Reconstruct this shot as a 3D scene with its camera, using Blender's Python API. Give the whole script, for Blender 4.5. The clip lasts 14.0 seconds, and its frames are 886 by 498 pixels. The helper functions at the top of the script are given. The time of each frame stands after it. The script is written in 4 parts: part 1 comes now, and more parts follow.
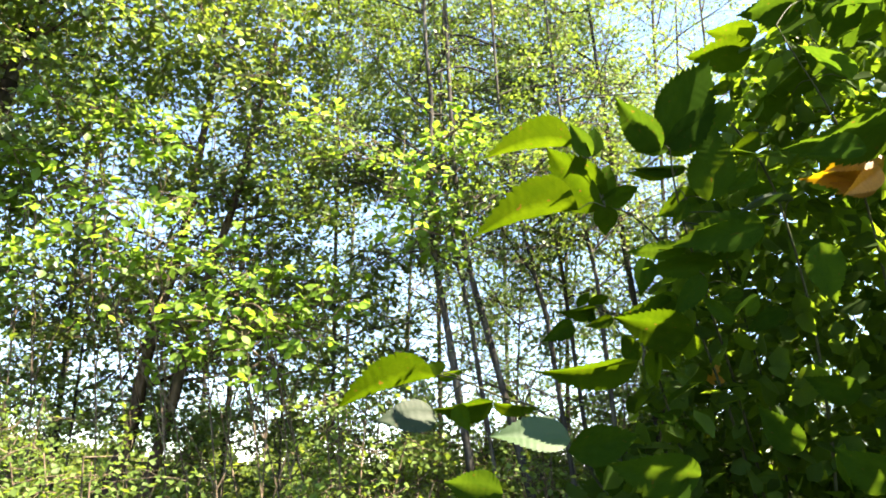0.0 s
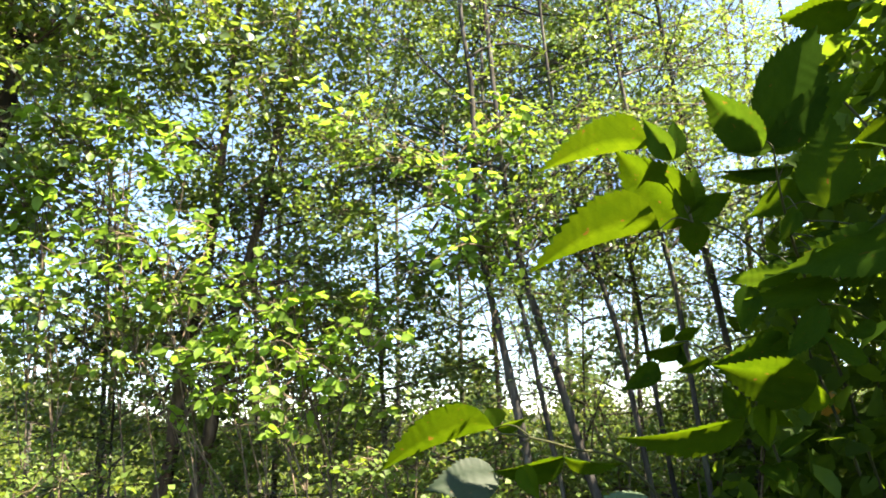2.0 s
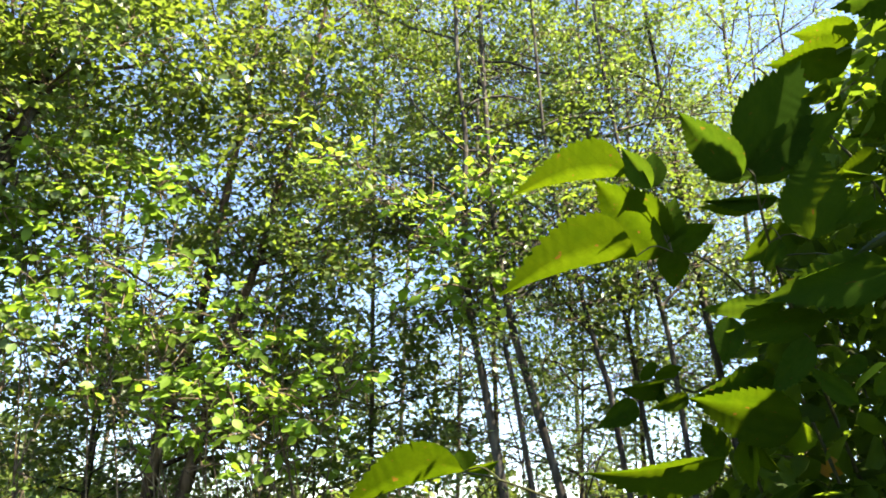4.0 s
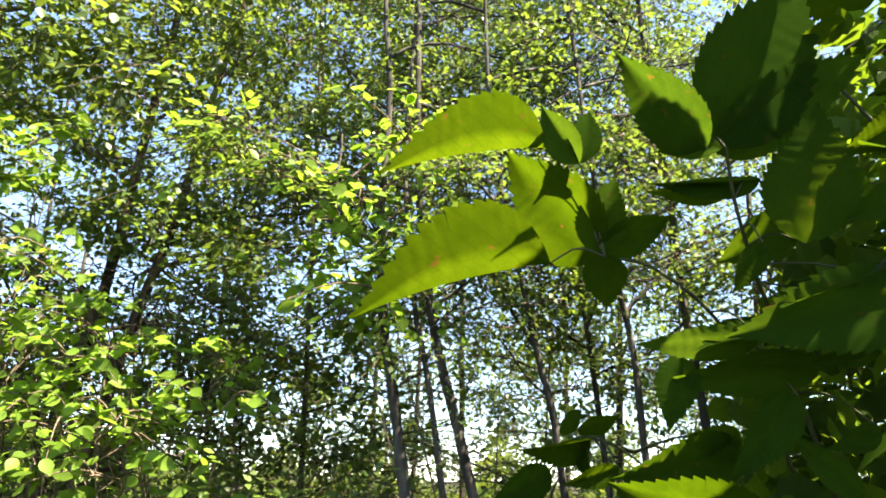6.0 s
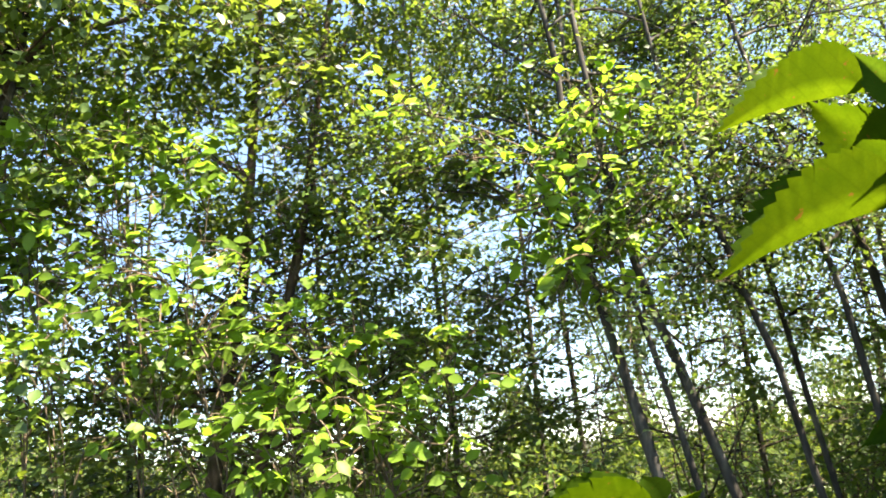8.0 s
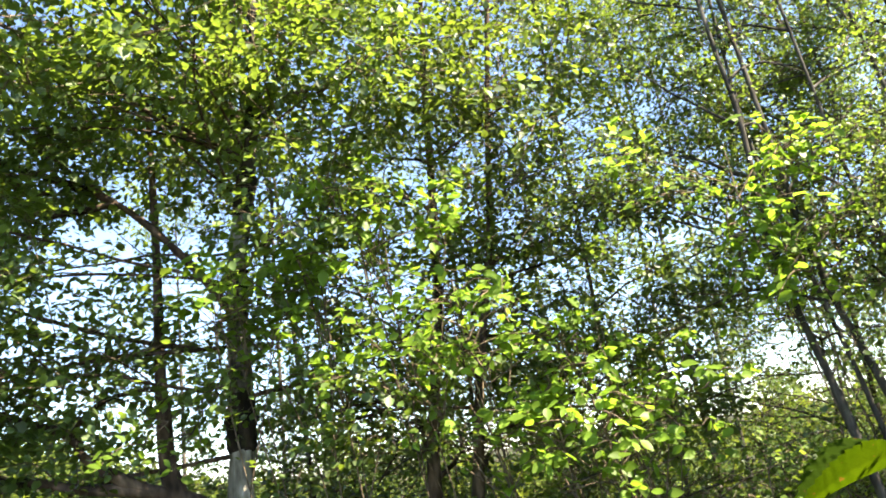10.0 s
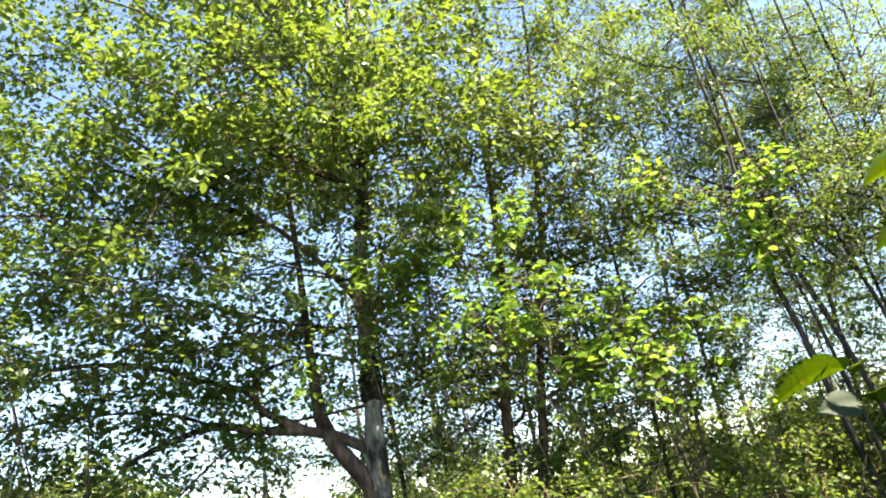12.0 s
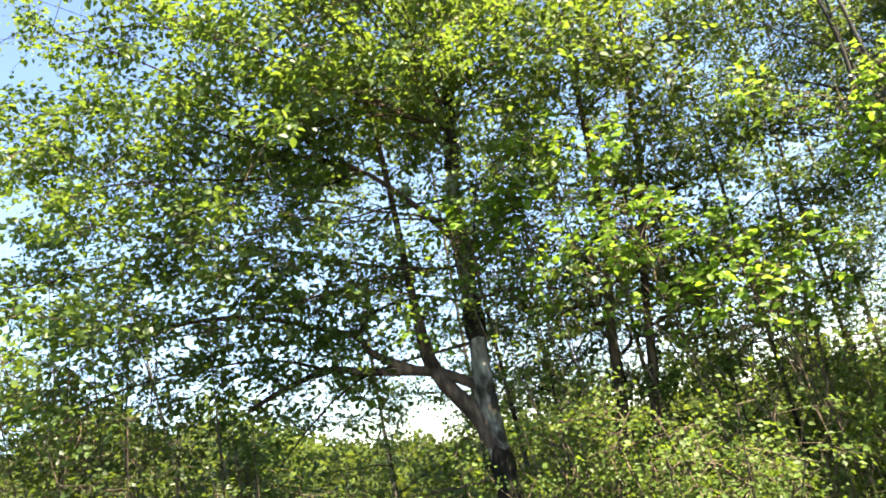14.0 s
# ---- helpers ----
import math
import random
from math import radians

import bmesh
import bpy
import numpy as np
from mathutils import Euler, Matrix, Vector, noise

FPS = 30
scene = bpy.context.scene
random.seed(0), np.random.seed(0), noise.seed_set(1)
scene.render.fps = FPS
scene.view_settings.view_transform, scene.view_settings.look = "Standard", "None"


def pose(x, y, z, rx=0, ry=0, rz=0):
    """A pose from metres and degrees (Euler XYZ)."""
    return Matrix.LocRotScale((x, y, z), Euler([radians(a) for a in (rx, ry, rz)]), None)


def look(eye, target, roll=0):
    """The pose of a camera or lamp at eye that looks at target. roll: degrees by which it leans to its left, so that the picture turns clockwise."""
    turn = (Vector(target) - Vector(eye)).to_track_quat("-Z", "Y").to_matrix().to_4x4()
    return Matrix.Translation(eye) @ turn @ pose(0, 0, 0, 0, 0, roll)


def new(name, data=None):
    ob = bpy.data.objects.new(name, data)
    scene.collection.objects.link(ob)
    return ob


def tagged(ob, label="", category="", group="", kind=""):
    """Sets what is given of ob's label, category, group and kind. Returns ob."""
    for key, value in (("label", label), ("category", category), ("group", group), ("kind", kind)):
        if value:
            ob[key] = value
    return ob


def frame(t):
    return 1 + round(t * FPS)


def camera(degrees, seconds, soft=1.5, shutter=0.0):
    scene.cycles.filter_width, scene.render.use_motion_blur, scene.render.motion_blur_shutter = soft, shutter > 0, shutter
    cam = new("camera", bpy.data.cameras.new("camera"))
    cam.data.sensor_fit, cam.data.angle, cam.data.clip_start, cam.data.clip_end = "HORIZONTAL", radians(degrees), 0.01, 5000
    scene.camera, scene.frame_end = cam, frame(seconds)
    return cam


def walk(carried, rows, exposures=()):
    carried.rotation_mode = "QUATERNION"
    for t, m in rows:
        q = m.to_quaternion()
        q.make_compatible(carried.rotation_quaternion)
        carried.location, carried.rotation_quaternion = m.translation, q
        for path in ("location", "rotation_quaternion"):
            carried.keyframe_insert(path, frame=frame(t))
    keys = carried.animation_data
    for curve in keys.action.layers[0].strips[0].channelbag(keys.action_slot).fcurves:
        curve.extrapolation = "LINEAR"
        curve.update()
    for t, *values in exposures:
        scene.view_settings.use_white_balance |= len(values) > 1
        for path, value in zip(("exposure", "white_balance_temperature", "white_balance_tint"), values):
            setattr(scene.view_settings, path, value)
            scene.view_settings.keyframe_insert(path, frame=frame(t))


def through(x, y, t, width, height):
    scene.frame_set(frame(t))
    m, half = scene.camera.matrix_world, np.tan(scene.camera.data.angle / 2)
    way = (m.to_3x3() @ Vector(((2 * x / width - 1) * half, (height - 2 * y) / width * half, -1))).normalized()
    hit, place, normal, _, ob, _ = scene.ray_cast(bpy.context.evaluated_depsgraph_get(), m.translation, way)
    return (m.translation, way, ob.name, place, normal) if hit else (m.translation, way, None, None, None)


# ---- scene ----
cam = camera(62.2, 14.0, soft=1.8)
PATH = [
    (0, (0.000, 0.000, 1.100), (-0.138, 1.913, 1.665), -0.03),
    (0.5, (0.045, 0.014, 1.066), (-0.144, 1.920, 1.643), 0.06),
    (1, (0.029, 0.173, 1.167), (-0.195, 2.088, 1.699), -0.68),
    (1.5, (-0.037, 0.296, 1.346), (-0.265, 2.230, 1.803), -2.60),
    (2, (-0.020, 0.307, 1.406), (-0.299, 2.237, 1.852), -2.20),
    (2.2, (-0.046, 0.280, 1.403), (-0.311, 2.209, 1.860), -2.00),
    (4.3, (0.107, 0.525, 1.246), (-0.232, 2.365, 1.953), 0.50),
    (4.5, (0.067, 0.632, 1.268), (-0.234, 2.478, 1.979), -0.18),
    (5, (0.207, 0.949, 1.403), (-0.209, 2.784, 2.082), 1.11),
    (5.5, (0.258, 0.956, 1.435), (-0.124, 2.809, 2.085), 1.28),
    (6, (0.318, 0.948, 1.492), (-0.077, 2.814, 2.094), 1.64),
    (6.5, (0.324, 0.914, 1.531), (-0.041, 2.795, 2.103), 1.48),
    (7, (0.199, 0.894, 1.498), (-0.080, 2.783, 2.093), -0.39),
    (7.5, (-0.066, 0.841, 1.523), (-0.342, 2.744, 2.074), -3.72),
    (8, (-0.293, 0.816, 1.506), (-0.627, 2.713, 2.043), -5.57),
    (8.5, (-0.525, 0.769, 1.575), (-0.873, 2.674, 2.076), -6.37),
    (9, (-0.801, 0.732, 1.720), (-1.102, 2.652, 2.194), -8.01),
    (9.2, (-0.825, 0.713, 1.747), (-1.169, 2.626, 2.219), -7.69),
    (11.3, (-1.097, -0.780, 1.128), (-1.411, 1.078, 1.800), -8.58),
    (11.5, (-1.103, -0.789, 1.149), (-1.419, 1.071, 1.812), -8.27),
    (12, (-1.099, -0.792, 1.162), (-1.442, 1.075, 1.793), -9.80),
    (12.5, (-1.098, -0.785, 1.165), (-1.509, 1.080, 1.758), -11.38),
    (13, (-1.096, -0.792, 1.165), (-1.589, 1.063, 1.725), -12.08),
    (13.5, (-1.097, -0.792, 1.165), (-1.662, 1.048, 1.709), -11.81),
    (14, (-1.090, -0.764, 1.186), (-1.726, 1.063, 1.693), -11.71),
]
EXPOSURE, KELVIN, TINT = 2.80, 7000.0, 12.0
STOPS = ((0.0, 0.60), (2.0, 0.44), (4.5, 0.18), (6.5, 0.30), (9.0, 0.34), (11.5, 0.14), (14.0, 0.14))
walk(cam, [(t, look(eye, target, roll)) for t, eye, target, roll in PATH], exposures=[(t, EXPOSURE + more, KELVIN, TINT) for t, more in STOPS])

# ---- light: a high sun ahead and to the right, clear sky ----
SUN_AZIMUTH, SUN_HEIGHT = 104.0, 57.0
world = bpy.data.worlds.new("sky")
scene.world = world
world.use_nodes = True
sky = world.node_tree.nodes.new("ShaderNodeTexSky")
sky.sky_type, sky.sun_disc = "NISHITA", False
sky.sun_elevation, sky.sun_rotation = radians(SUN_HEIGHT), radians(SUN_AZIMUTH)
sky.air_density, sky.dust_density, sky.ozone_density = 0.7, 0.15, 1.4
world.node_tree.nodes["Background"].inputs["Strength"].default_value = 0.084
world.node_tree.links.new(sky.outputs[0], world.node_tree.nodes["Background"].inputs["Color"])
sun_data = bpy.data.lights.new("sun", "SUN")
sun_data.energy, sun_data.angle, sun_data.color = 5.0, radians(0.5), (1.0, 0.91, 0.76)
sun = new("sun", sun_data)
az, el = radians(SUN_AZIMUTH), radians(SUN_HEIGHT)
sun.matrix_world = look((30 * math.sin(az) * math.cos(el), 30 * math.cos(az) * math.cos(el), 30 * math.sin(el)), (0, 0, 0))

# ---- materials ----
rng = np.random.default_rng(7)


def shader(name):
    mat = bpy.data.materials.new(name)
    mat.use_nodes = True
    tree = mat.node_tree
    return mat, tree, tree.nodes["Principled BSDF"], tree.nodes["Material Output"]


def ramp(tree, fac, stops):
    node = tree.nodes.new("ShaderNodeValToRGB")
    els = node.color_ramp.elements
    els[0].position, els[0].color = stops[0][0], (*stops[0][1], 1)
    els[1].position, els[1].color = stops[-1][0], (*stops[-1][1], 1)
    for pos, col in stops[1:-1]:
        els.new(pos).color = (*col, 1)
    tree.links.new(fac, node.inputs[0])
    return node.outputs[0]


def noise_tex(tree, scale, detail=4.0, vector=None, stretch=None):
    node = tree.nodes.new("ShaderNodeTexNoise")
    node.inputs["Scale"].default_value, node.inputs["Detail"].default_value = scale, detail
    if vector is not None:
        if stretch:
            mapping = tree.nodes.new("ShaderNodeMapping")
            mapping.inputs["Scale"].default_value = stretch
            tree.links.new(vector, mapping.inputs[0])
            vector = mapping.outputs[0]
        tree.links.new(vector, node.inputs["Vector"])
    return node.outputs["Fac"]


def mixed(tree, fac, a, b, kind="MIX"):
    node = tree.nodes.new("ShaderNodeMix")
    node.data_type, node.blend_type = "RGBA", kind
    for value, socket in ((fac, node.inputs[0]), (a, node.inputs[6]), (b, node.inputs[7])):
        if isinstance(value, (int, float)):
            socket.default_value = value
        elif isinstance(value, tuple):
            socket.default_value = (*value, 1)
        else:
            tree.links.new(value, socket)
    return node.outputs[2]


def coords(tree, which="Object"):
    return tree.nodes.new("ShaderNodeTexCoord").outputs[which]


def bump(tree, bsdf, height, strength, distance=0.01):
    node = tree.nodes.new("ShaderNodeBump")
    node.inputs["Strength"].default_value, node.inputs["Distance"].default_value = strength, distance
    tree.links.new(height, node.inputs["Height"])
    tree.links.new(node.outputs[0], bsdf.inputs["Normal"])
    return node.outputs[0]


def leaf_material(name, upper, through_a, through_b, share=0.5, rough=0.42, per_object=False, veins=False, spots=0.0, gloss=0.5):
    """A thin leaf: reflects on its face and lets light through, with its own tint from leaf to leaf."""
    mat, tree, bsdf, out = shader(name)
    if per_object:
        rand = tree.nodes.new("ShaderNodeObjectInfo").outputs["Random"]
    else:
        rand = tree.nodes.new("ShaderNodeNewGeometry").outputs["Random Per Island"]
    dark = tuple(c * 0.6 for c in upper)
    face = ramp(tree, rand, [(0.0, dark), (0.6, upper), (1.0, tuple(min(1, c * 1.5) for c in upper))])
    glow = ramp(tree, rand, [(0.0, through_a), (0.75, through_b), (1.0, tuple(min(1, c * 1.12) for c in through_b))])
    place = flat_place = coords(tree)
    if per_object:
        shift = tree.nodes.new("ShaderNodeVectorMath")
        shift.operation = "MULTIPLY_ADD"
        tree.links.new(rand, shift.inputs[0])
        shift.inputs[1].default_value = (37.0, 53.0, 19.0)
        tree.links.new(place, shift.inputs[2])
        place = shift.outputs[0]
    patch = noise_tex(tree, 9.0 if veins else 26.0, 3.0, place)
    glow = mixed(tree, 0.35, glow, ramp(tree, patch, [(0.3, through_a), (0.7, through_b)]))
    if veins:
        wave = tree.nodes.new("ShaderNodeTexWave")
        wave.wave_type, wave.bands_direction = "BANDS", "X"
        wave.inputs["Scale"].default_value, wave.inputs["Distortion"].default_value = 2.6, 0.3
        split = tree.nodes.new("ShaderNodeSeparateXYZ")
        tree.links.new(flat_place, split.inputs[0])
        side = tree.nodes.new("ShaderNodeMath")
        side.operation = "ABSOLUTE"
        tree.links.new(split.outputs[1], side.inputs[0])
        slant = tree.nodes.new("ShaderNodeMath")
        slant.operation, slant.inputs[1].default_value = "MULTIPLY_ADD", -1.05
        tree.links.new(side.outputs[0], slant.inputs[0])
        tree.links.new(split.outputs[0], slant.inputs[2])
        join = tree.nodes.new("ShaderNodeCombineXYZ")
        tree.links.new(slant.outputs[0], join.inputs[0])
        tree.links.new(join.outputs[0], wave.inputs["Vector"])
        vein = ramp(tree, wave.outputs["Fac"], [(0.0, (0, 0, 0)), (0.07, (1, 1, 1)), (1.0, (1, 1, 1))])
        glow = mixed(tree, 0.2, glow, mixed(tree, vein, tuple(c * 0.45 for c in through_a), glow))
        face = mixed(tree, 0.16, face, mixed(tree, vein, tuple(c * 1.9 for c in upper), face))
        cell = tree.nodes.new("ShaderNodeTexVoronoi")
        cell.feature = "DISTANCE_TO_EDGE"
        cell.inputs["Scale"].default_value = 26.0
        tree.links.new(place, cell.inputs["Vector"])
        net = ramp(tree, cell.outputs["Distance"], [(0.0, (0.88, 0.88, 0.88)), (0.12, (1, 1, 1))])
        glow = mixed(tree, 1.0, glow, net, "MULTIPLY")
        glow = mixed(tree, 1.0, glow, ramp(tree, noise_tex(tree, 4.0, 5.0, place), [(0.3, (0.72, 0.78, 0.7)), (0.7, (1.12, 1.06, 1.0))]), "MULTIPLY")
        bump(tree, bsdf, mixed(tree, 0.4, vein, net), 0.08, 0.01)
    if spots:
        blot = ramp(tree, noise_tex(tree, 11.0, 5.0, place), [(0.0, (0, 0, 0)), (0.665, (0, 0, 0)), (0.71, (1, 1, 1)), (1.0, (1, 1, 1))])
        blot = mixed(tree, spots, (0, 0, 0), blot)
        glow = mixed(tree, blot, glow, (0.16, 0.07, 0.012))
        face = mixed(tree, blot, face, (0.09, 0.045, 0.015))
    tree.links.new(face, bsdf.inputs["Base Color"])
    bsdf.inputs["Roughness"].default_value = rough
    bsdf.inputs["Specular IOR Level"].default_value = gloss
    through = tree.nodes.new("ShaderNodeBsdfTranslucent")
    tree.links.new(glow, through.inputs["Color"])
    mix = tree.nodes.new("ShaderNodeMixShader")
    mix.inputs[0].default_value = share
    tree.links.new(bsdf.outputs[0], mix.inputs[1])
    tree.links.new(through.outputs[0], mix.inputs[2])
    tree.links.new(mix.outputs[0], out.inputs["Surface"])
    return mat


def bark_material(name, dark, mid, light, blotch=0.55, blotch_scale=2.2, coarse=30.0):
    """Bark with upright fissures, and pale and dark blotches."""
    mat, tree, bsdf, out = shader(name)
    place = coords(tree)
    grain = noise_tex(tree, coarse, 6.0, place, (1.0, 1.0, 0.28))
    broad = noise_tex(tree, blotch_scale, 3.0, place, (1.2, 1.2, 0.8))
    base = ramp(tree, grain, [(0.3, dark), (0.52, mid), (0.72, light)])
    patchy = ramp(tree, broad, [(blotch - 0.05, (0, 0, 0)), (blotch + 0.05, (1, 1, 1))])
    col = mixed(tree, patchy, base, ramp(tree, grain, [(0.3, tuple(c * 0.35 for c in dark)), (0.75, dark)]))
    moss = ramp(tree, noise_tex(tree, 7.0, 4.0, place), [(0.6, (0, 0, 0)), (0.75, (0.5, 0.5, 0.5))])
    col = mixed(tree, moss, col, (0.06, 0.075, 0.025))
    tree.links.new(col, bsdf.inputs["Base Color"])
    bsdf.inputs["Roughness"].default_value = 0.9
    bsdf.inputs["Specular IOR Level"].default_value = 0.12
    bump(tree, bsdf, grain, 0.9, 0.012)
    return mat


def plain_material(name, stops, scale, rough=0.9, relief=0.4):
    mat, tree, bsdf, out = shader(name)
    place = coords(tree)
    fine = noise_tex(tree, scale, 8.0, place)
    tree.links.new(mixed(tree, 0.4, ramp(tree, fine, stops), ramp(tree, noise_tex(tree, scale * 0.12, 3.0, place), stops)), bsdf.inputs["Base Color"])
    bsdf.inputs["Roughness"].default_value = rough
    bsdf.inputs["Specular IOR Level"].default_value = 0.12
    bump(tree, bsdf, fine, relief, 0.02)
    return mat


LEAF_TREE = leaf_material("tree_leaf", (0.066, 0.112, 0.024), (0.106, 0.16, 0.019), (0.205, 0.295, 0.028), 0.48, 0.46)
# a darker copy of the tree leaf, with shade put into its colour
LEAF_SHADED = leaf_material("shaded_tree_leaf", (0.052, 0.082, 0.020), (0.090, 0.134, 0.016), (0.20, 0.275, 0.022), 0.48, 0.45)
LEAF_SAPLING = leaf_material("sapling_leaf", (0.12, 0.20, 0.024), (0.19, 0.33, 0.022), (0.265, 0.42, 0.035), 0.55, 0.45, per_object=True, gloss=0.2)
LEAF_SHRUB = leaf_material("shrub_leaf", (0.08, 0.125, 0.026), (0.125, 0.18, 0.02), (0.25, 0.35, 0.03), 0.44, 0.5, gloss=0.2)
LEAF_BRAMBLE = leaf_material("bramble_leaf", (0.035, 0.070, 0.004), (0.046, 0.085, 0.002), (0.078, 0.122, 0.003), 0.65, 0.55, True, True, 0.8, 0.015)
# two darker copies of the bramble leaf: full and half shade in the colour
LEAF_BRAMBLE_SHADED = leaf_material("shaded_bramble_leaf", (0.024, 0.054, 0.006), (0.037, 0.076, 0.004), (0.066, 0.115, 0.006), 0.65, 0.6, True, True, 0.6, 0.0)
LEAF_BRAMBLE_HALF_SHADED = leaf_material("half_shaded_bramble_leaf", (0.028, 0.060, 0.006), (0.042, 0.086, 0.003), (0.072, 0.122, 0.004), 0.65, 0.6, True, True, 0.9, 0.0)
LEAF_BRAMBLE_SHINY = leaf_material("glossy_bramble_leaf", (0.03, 0.055, 0.02), (0.02, 0.045, 0.003), (0.035, 0.07, 0.004), 0.4, 0.6, True, True, 0.4, 0.28)
LEAF_YELLOW = leaf_material("yellowed_leaf", (0.30, 0.13, 0.008), (0.46, 0.22, 0.006), (0.62, 0.42, 0.010), 0.5, 0.5, True, True, 0.9)
LEAF_MASS = leaf_material("inner_bramble_leaf", (0.034, 0.062, 0.012), (0.064, 0.11, 0.008), (0.19, 0.29, 0.012), 0.55, 0.6, gloss=0.04)
LEAF_FAR = leaf_material("far_leaf", (0.065, 0.09, 0.018), (0.11, 0.145, 0.018), (0.22, 0.27, 0.028), 0.4, 0.9, gloss=0.1)
BLADE = leaf_material("grass_blade", (0.07, 0.11, 0.025), (0.20, 0.28, 0.03), (0.34, 0.42, 0.07), 0.45, 0.5)
BARK_PALE = bark_material("pale_bark", (0.05, 0.044, 0.034), (0.20, 0.185, 0.15), (0.42, 0.40, 0.34), 0.53, 6.0)
BARK_BROWN = bark_material("brown_bark", (0.03, 0.021, 0.015), (0.075, 0.052, 0.038), (0.165, 0.115, 0.082), 0.6, 5.0)
BARK_BLACK = bark_material("near_black_bark", (0.006, 0.005, 0.004), (0.018, 0.014, 0.010), (0.05, 0.038, 0.028), 0.66, 6.0)
BARK_DARK = bark_material("dark_bark", (0.03, 0.026, 0.02), (0.07, 0.06, 0.048), (0.13, 0.115, 0.09), 0.62, 4.0)
BARK_GREY = bark_material("grey_bark", (0.022, 0.019, 0.016), (0.05, 0.045, 0.038), (0.115, 0.105, 0.088), 0.62, 4.0)
TWIG = bark_material("twig_bark", (0.04, 0.03, 0.02), (0.10, 0.075, 0.05), (0.24, 0.18, 0.12), 0.7, 8.0, 60.0)
STEM_GREEN = plain_material("green_stem", [(0.3, (0.025, 0.03, 0.012)), (0.7, (0.05, 0.05, 0.02))], 40.0, 0.6, 0.2)
SOIL = plain_material("soil", [(0.3, (0.012, 0.013, 0.006)), (0.5, (0.024, 0.026, 0.010)), (0.75, (0.05, 0.045, 0.02))], 6.0)

# ---- mesh helpers ----


def mesh_of(name, verts, faces):
    """A mesh from an array of places and a list of arrays of faces, each with one corner count."""
    me = bpy.data.meshes.new(name)
    verts = np.asarray(verts, np.float32)
    me.vertices.add(len(verts))
    me.vertices.foreach_set("co", verts.ravel())
    loops = np.concatenate([np.asarray(f, np.int32).ravel() for f in faces])
    sizes = np.concatenate([np.full(len(f), np.shape(f)[1], np.int32) for f in faces])
    me.loops.add(len(loops))
    me.loops.foreach_set("vertex_index", loops)
    me.polygons.add(len(sizes))
    me.polygons.foreach_set("loop_start", np.r_[0, np.cumsum(sizes)[:-1]].astype(np.int32))
    me.update(calc_edges=True)
    me.validate()
    return me


def part(name, me, material, parent, label=""):
    """Links a mesh as one object under a thing or a part."""
    ob = new(name, me)
    if material and not me.materials:
        me.materials.append(material)
    if parent:
        ob.parent = parent
        ob.matrix_parent_inverse = parent.matrix_basis.inverted()
    return tagged(ob, label)


def thing(name, label, category, group="", base=(0.0, 0.0, 0.0)):
    """An empty at the base of a thing, to hold its parts, which are built in place."""
    ob = new(name)
    ob.location = [float(v) for v in base]
    return tagged(ob, label, category, group)


def unit(v):
    v = np.asarray(v, float)
    return v / np.maximum(np.linalg.norm(v, axis=-1, keepdims=True), 1e-9)


def smooth_path(points, n):
    """n places along a smooth curve through the points."""
    p = np.asarray(points, float)
    if len(p) == 2:
        s = np.linspace(0, 1, n)[:, None]
        return p[0] * (1 - s) + p[1] * s
    ext = np.vstack([2 * p[0] - p[1], p, 2 * p[-1] - p[-2]])
    u = np.linspace(0, len(p) - 1 - 1e-6, n)
    k, f = u.astype(int), (u % 1)[:, None]
    a, b, c, d = ext[k], ext[k + 1], ext[k + 2], ext[k + 3]
    return 0.5 * (2 * b + (c - a) * f + (2 * a - 5 * b + 4 * c - d) * f**2 + (3 * b - a - 3 * c + d) * f**3)


def tube_arrays(path, radii, sides=6, lumpy=0.0):
    """Places and quads of a round limb along a path."""
    p, r = np.asarray(path, float), np.asarray(radii, float)
    way = unit(np.gradient(p, axis=0))
    ref = np.where(np.abs(way[:, 2:3]) > 0.9, [[1.0, 0.0, 0.0]], [[0.0, 0.0, 1.0]])
    u = unit(np.cross(ref, way))
    v = np.cross(way, u)
    ang = np.linspace(0, 2 * np.pi, sides, endpoint=False)
    rr = r[:, None] * (1 + lumpy * rng.normal(size=(len(p), sides)))
    ring = p[:, None] + rr[:, :, None] * (np.cos(ang)[None, :, None] * u[:, None] + np.sin(ang)[None, :, None] * v[:, None])
    i, j = np.meshgrid(np.arange(len(p) - 1), np.arange(sides), indexing="ij")
    a, b = i * sides + j, i * sides + (j + 1) % sides
    return ring.reshape(-1, 3), np.stack([a, b, b + sides, a + sides], -1).reshape(-1, 4)


def tubes_mesh(name, limbs, sides=6, lumpy=0.0):
    """One mesh of many limbs, each (path, radii)."""
    vs, fs, n = [], [], 0
    for path, radii in limbs:
        v, f = tube_arrays(path, radii, sides, lumpy)
        vs.append(v), fs.append(f + n)
        n += len(v)
    me = mesh_of(name, np.vstack(vs), [np.vstack(fs)])
    me.polygons.foreach_set("use_smooth", np.ones(len(me.polygons), bool))
    return me


OVAL = np.array([(0, 0, 0), (0.3, 0.44, 0.06), (0.68, 0.36, 0.05), (1, 0, -0.08), (0.68, -0.36, 0.05), (0.3, -0.44, 0.06)])
OVAL_FACES = np.array([(0, 1, 2, 3), (0, 3, 4, 5)])
KITE = np.array([(0, 0, 0), (0.42, 0.46, 0.06), (1, 0, -0.06), (0.42, -0.46, 0.06)])
KITE_FACES = np.array([(0, 1, 2), (0, 2, 3)])


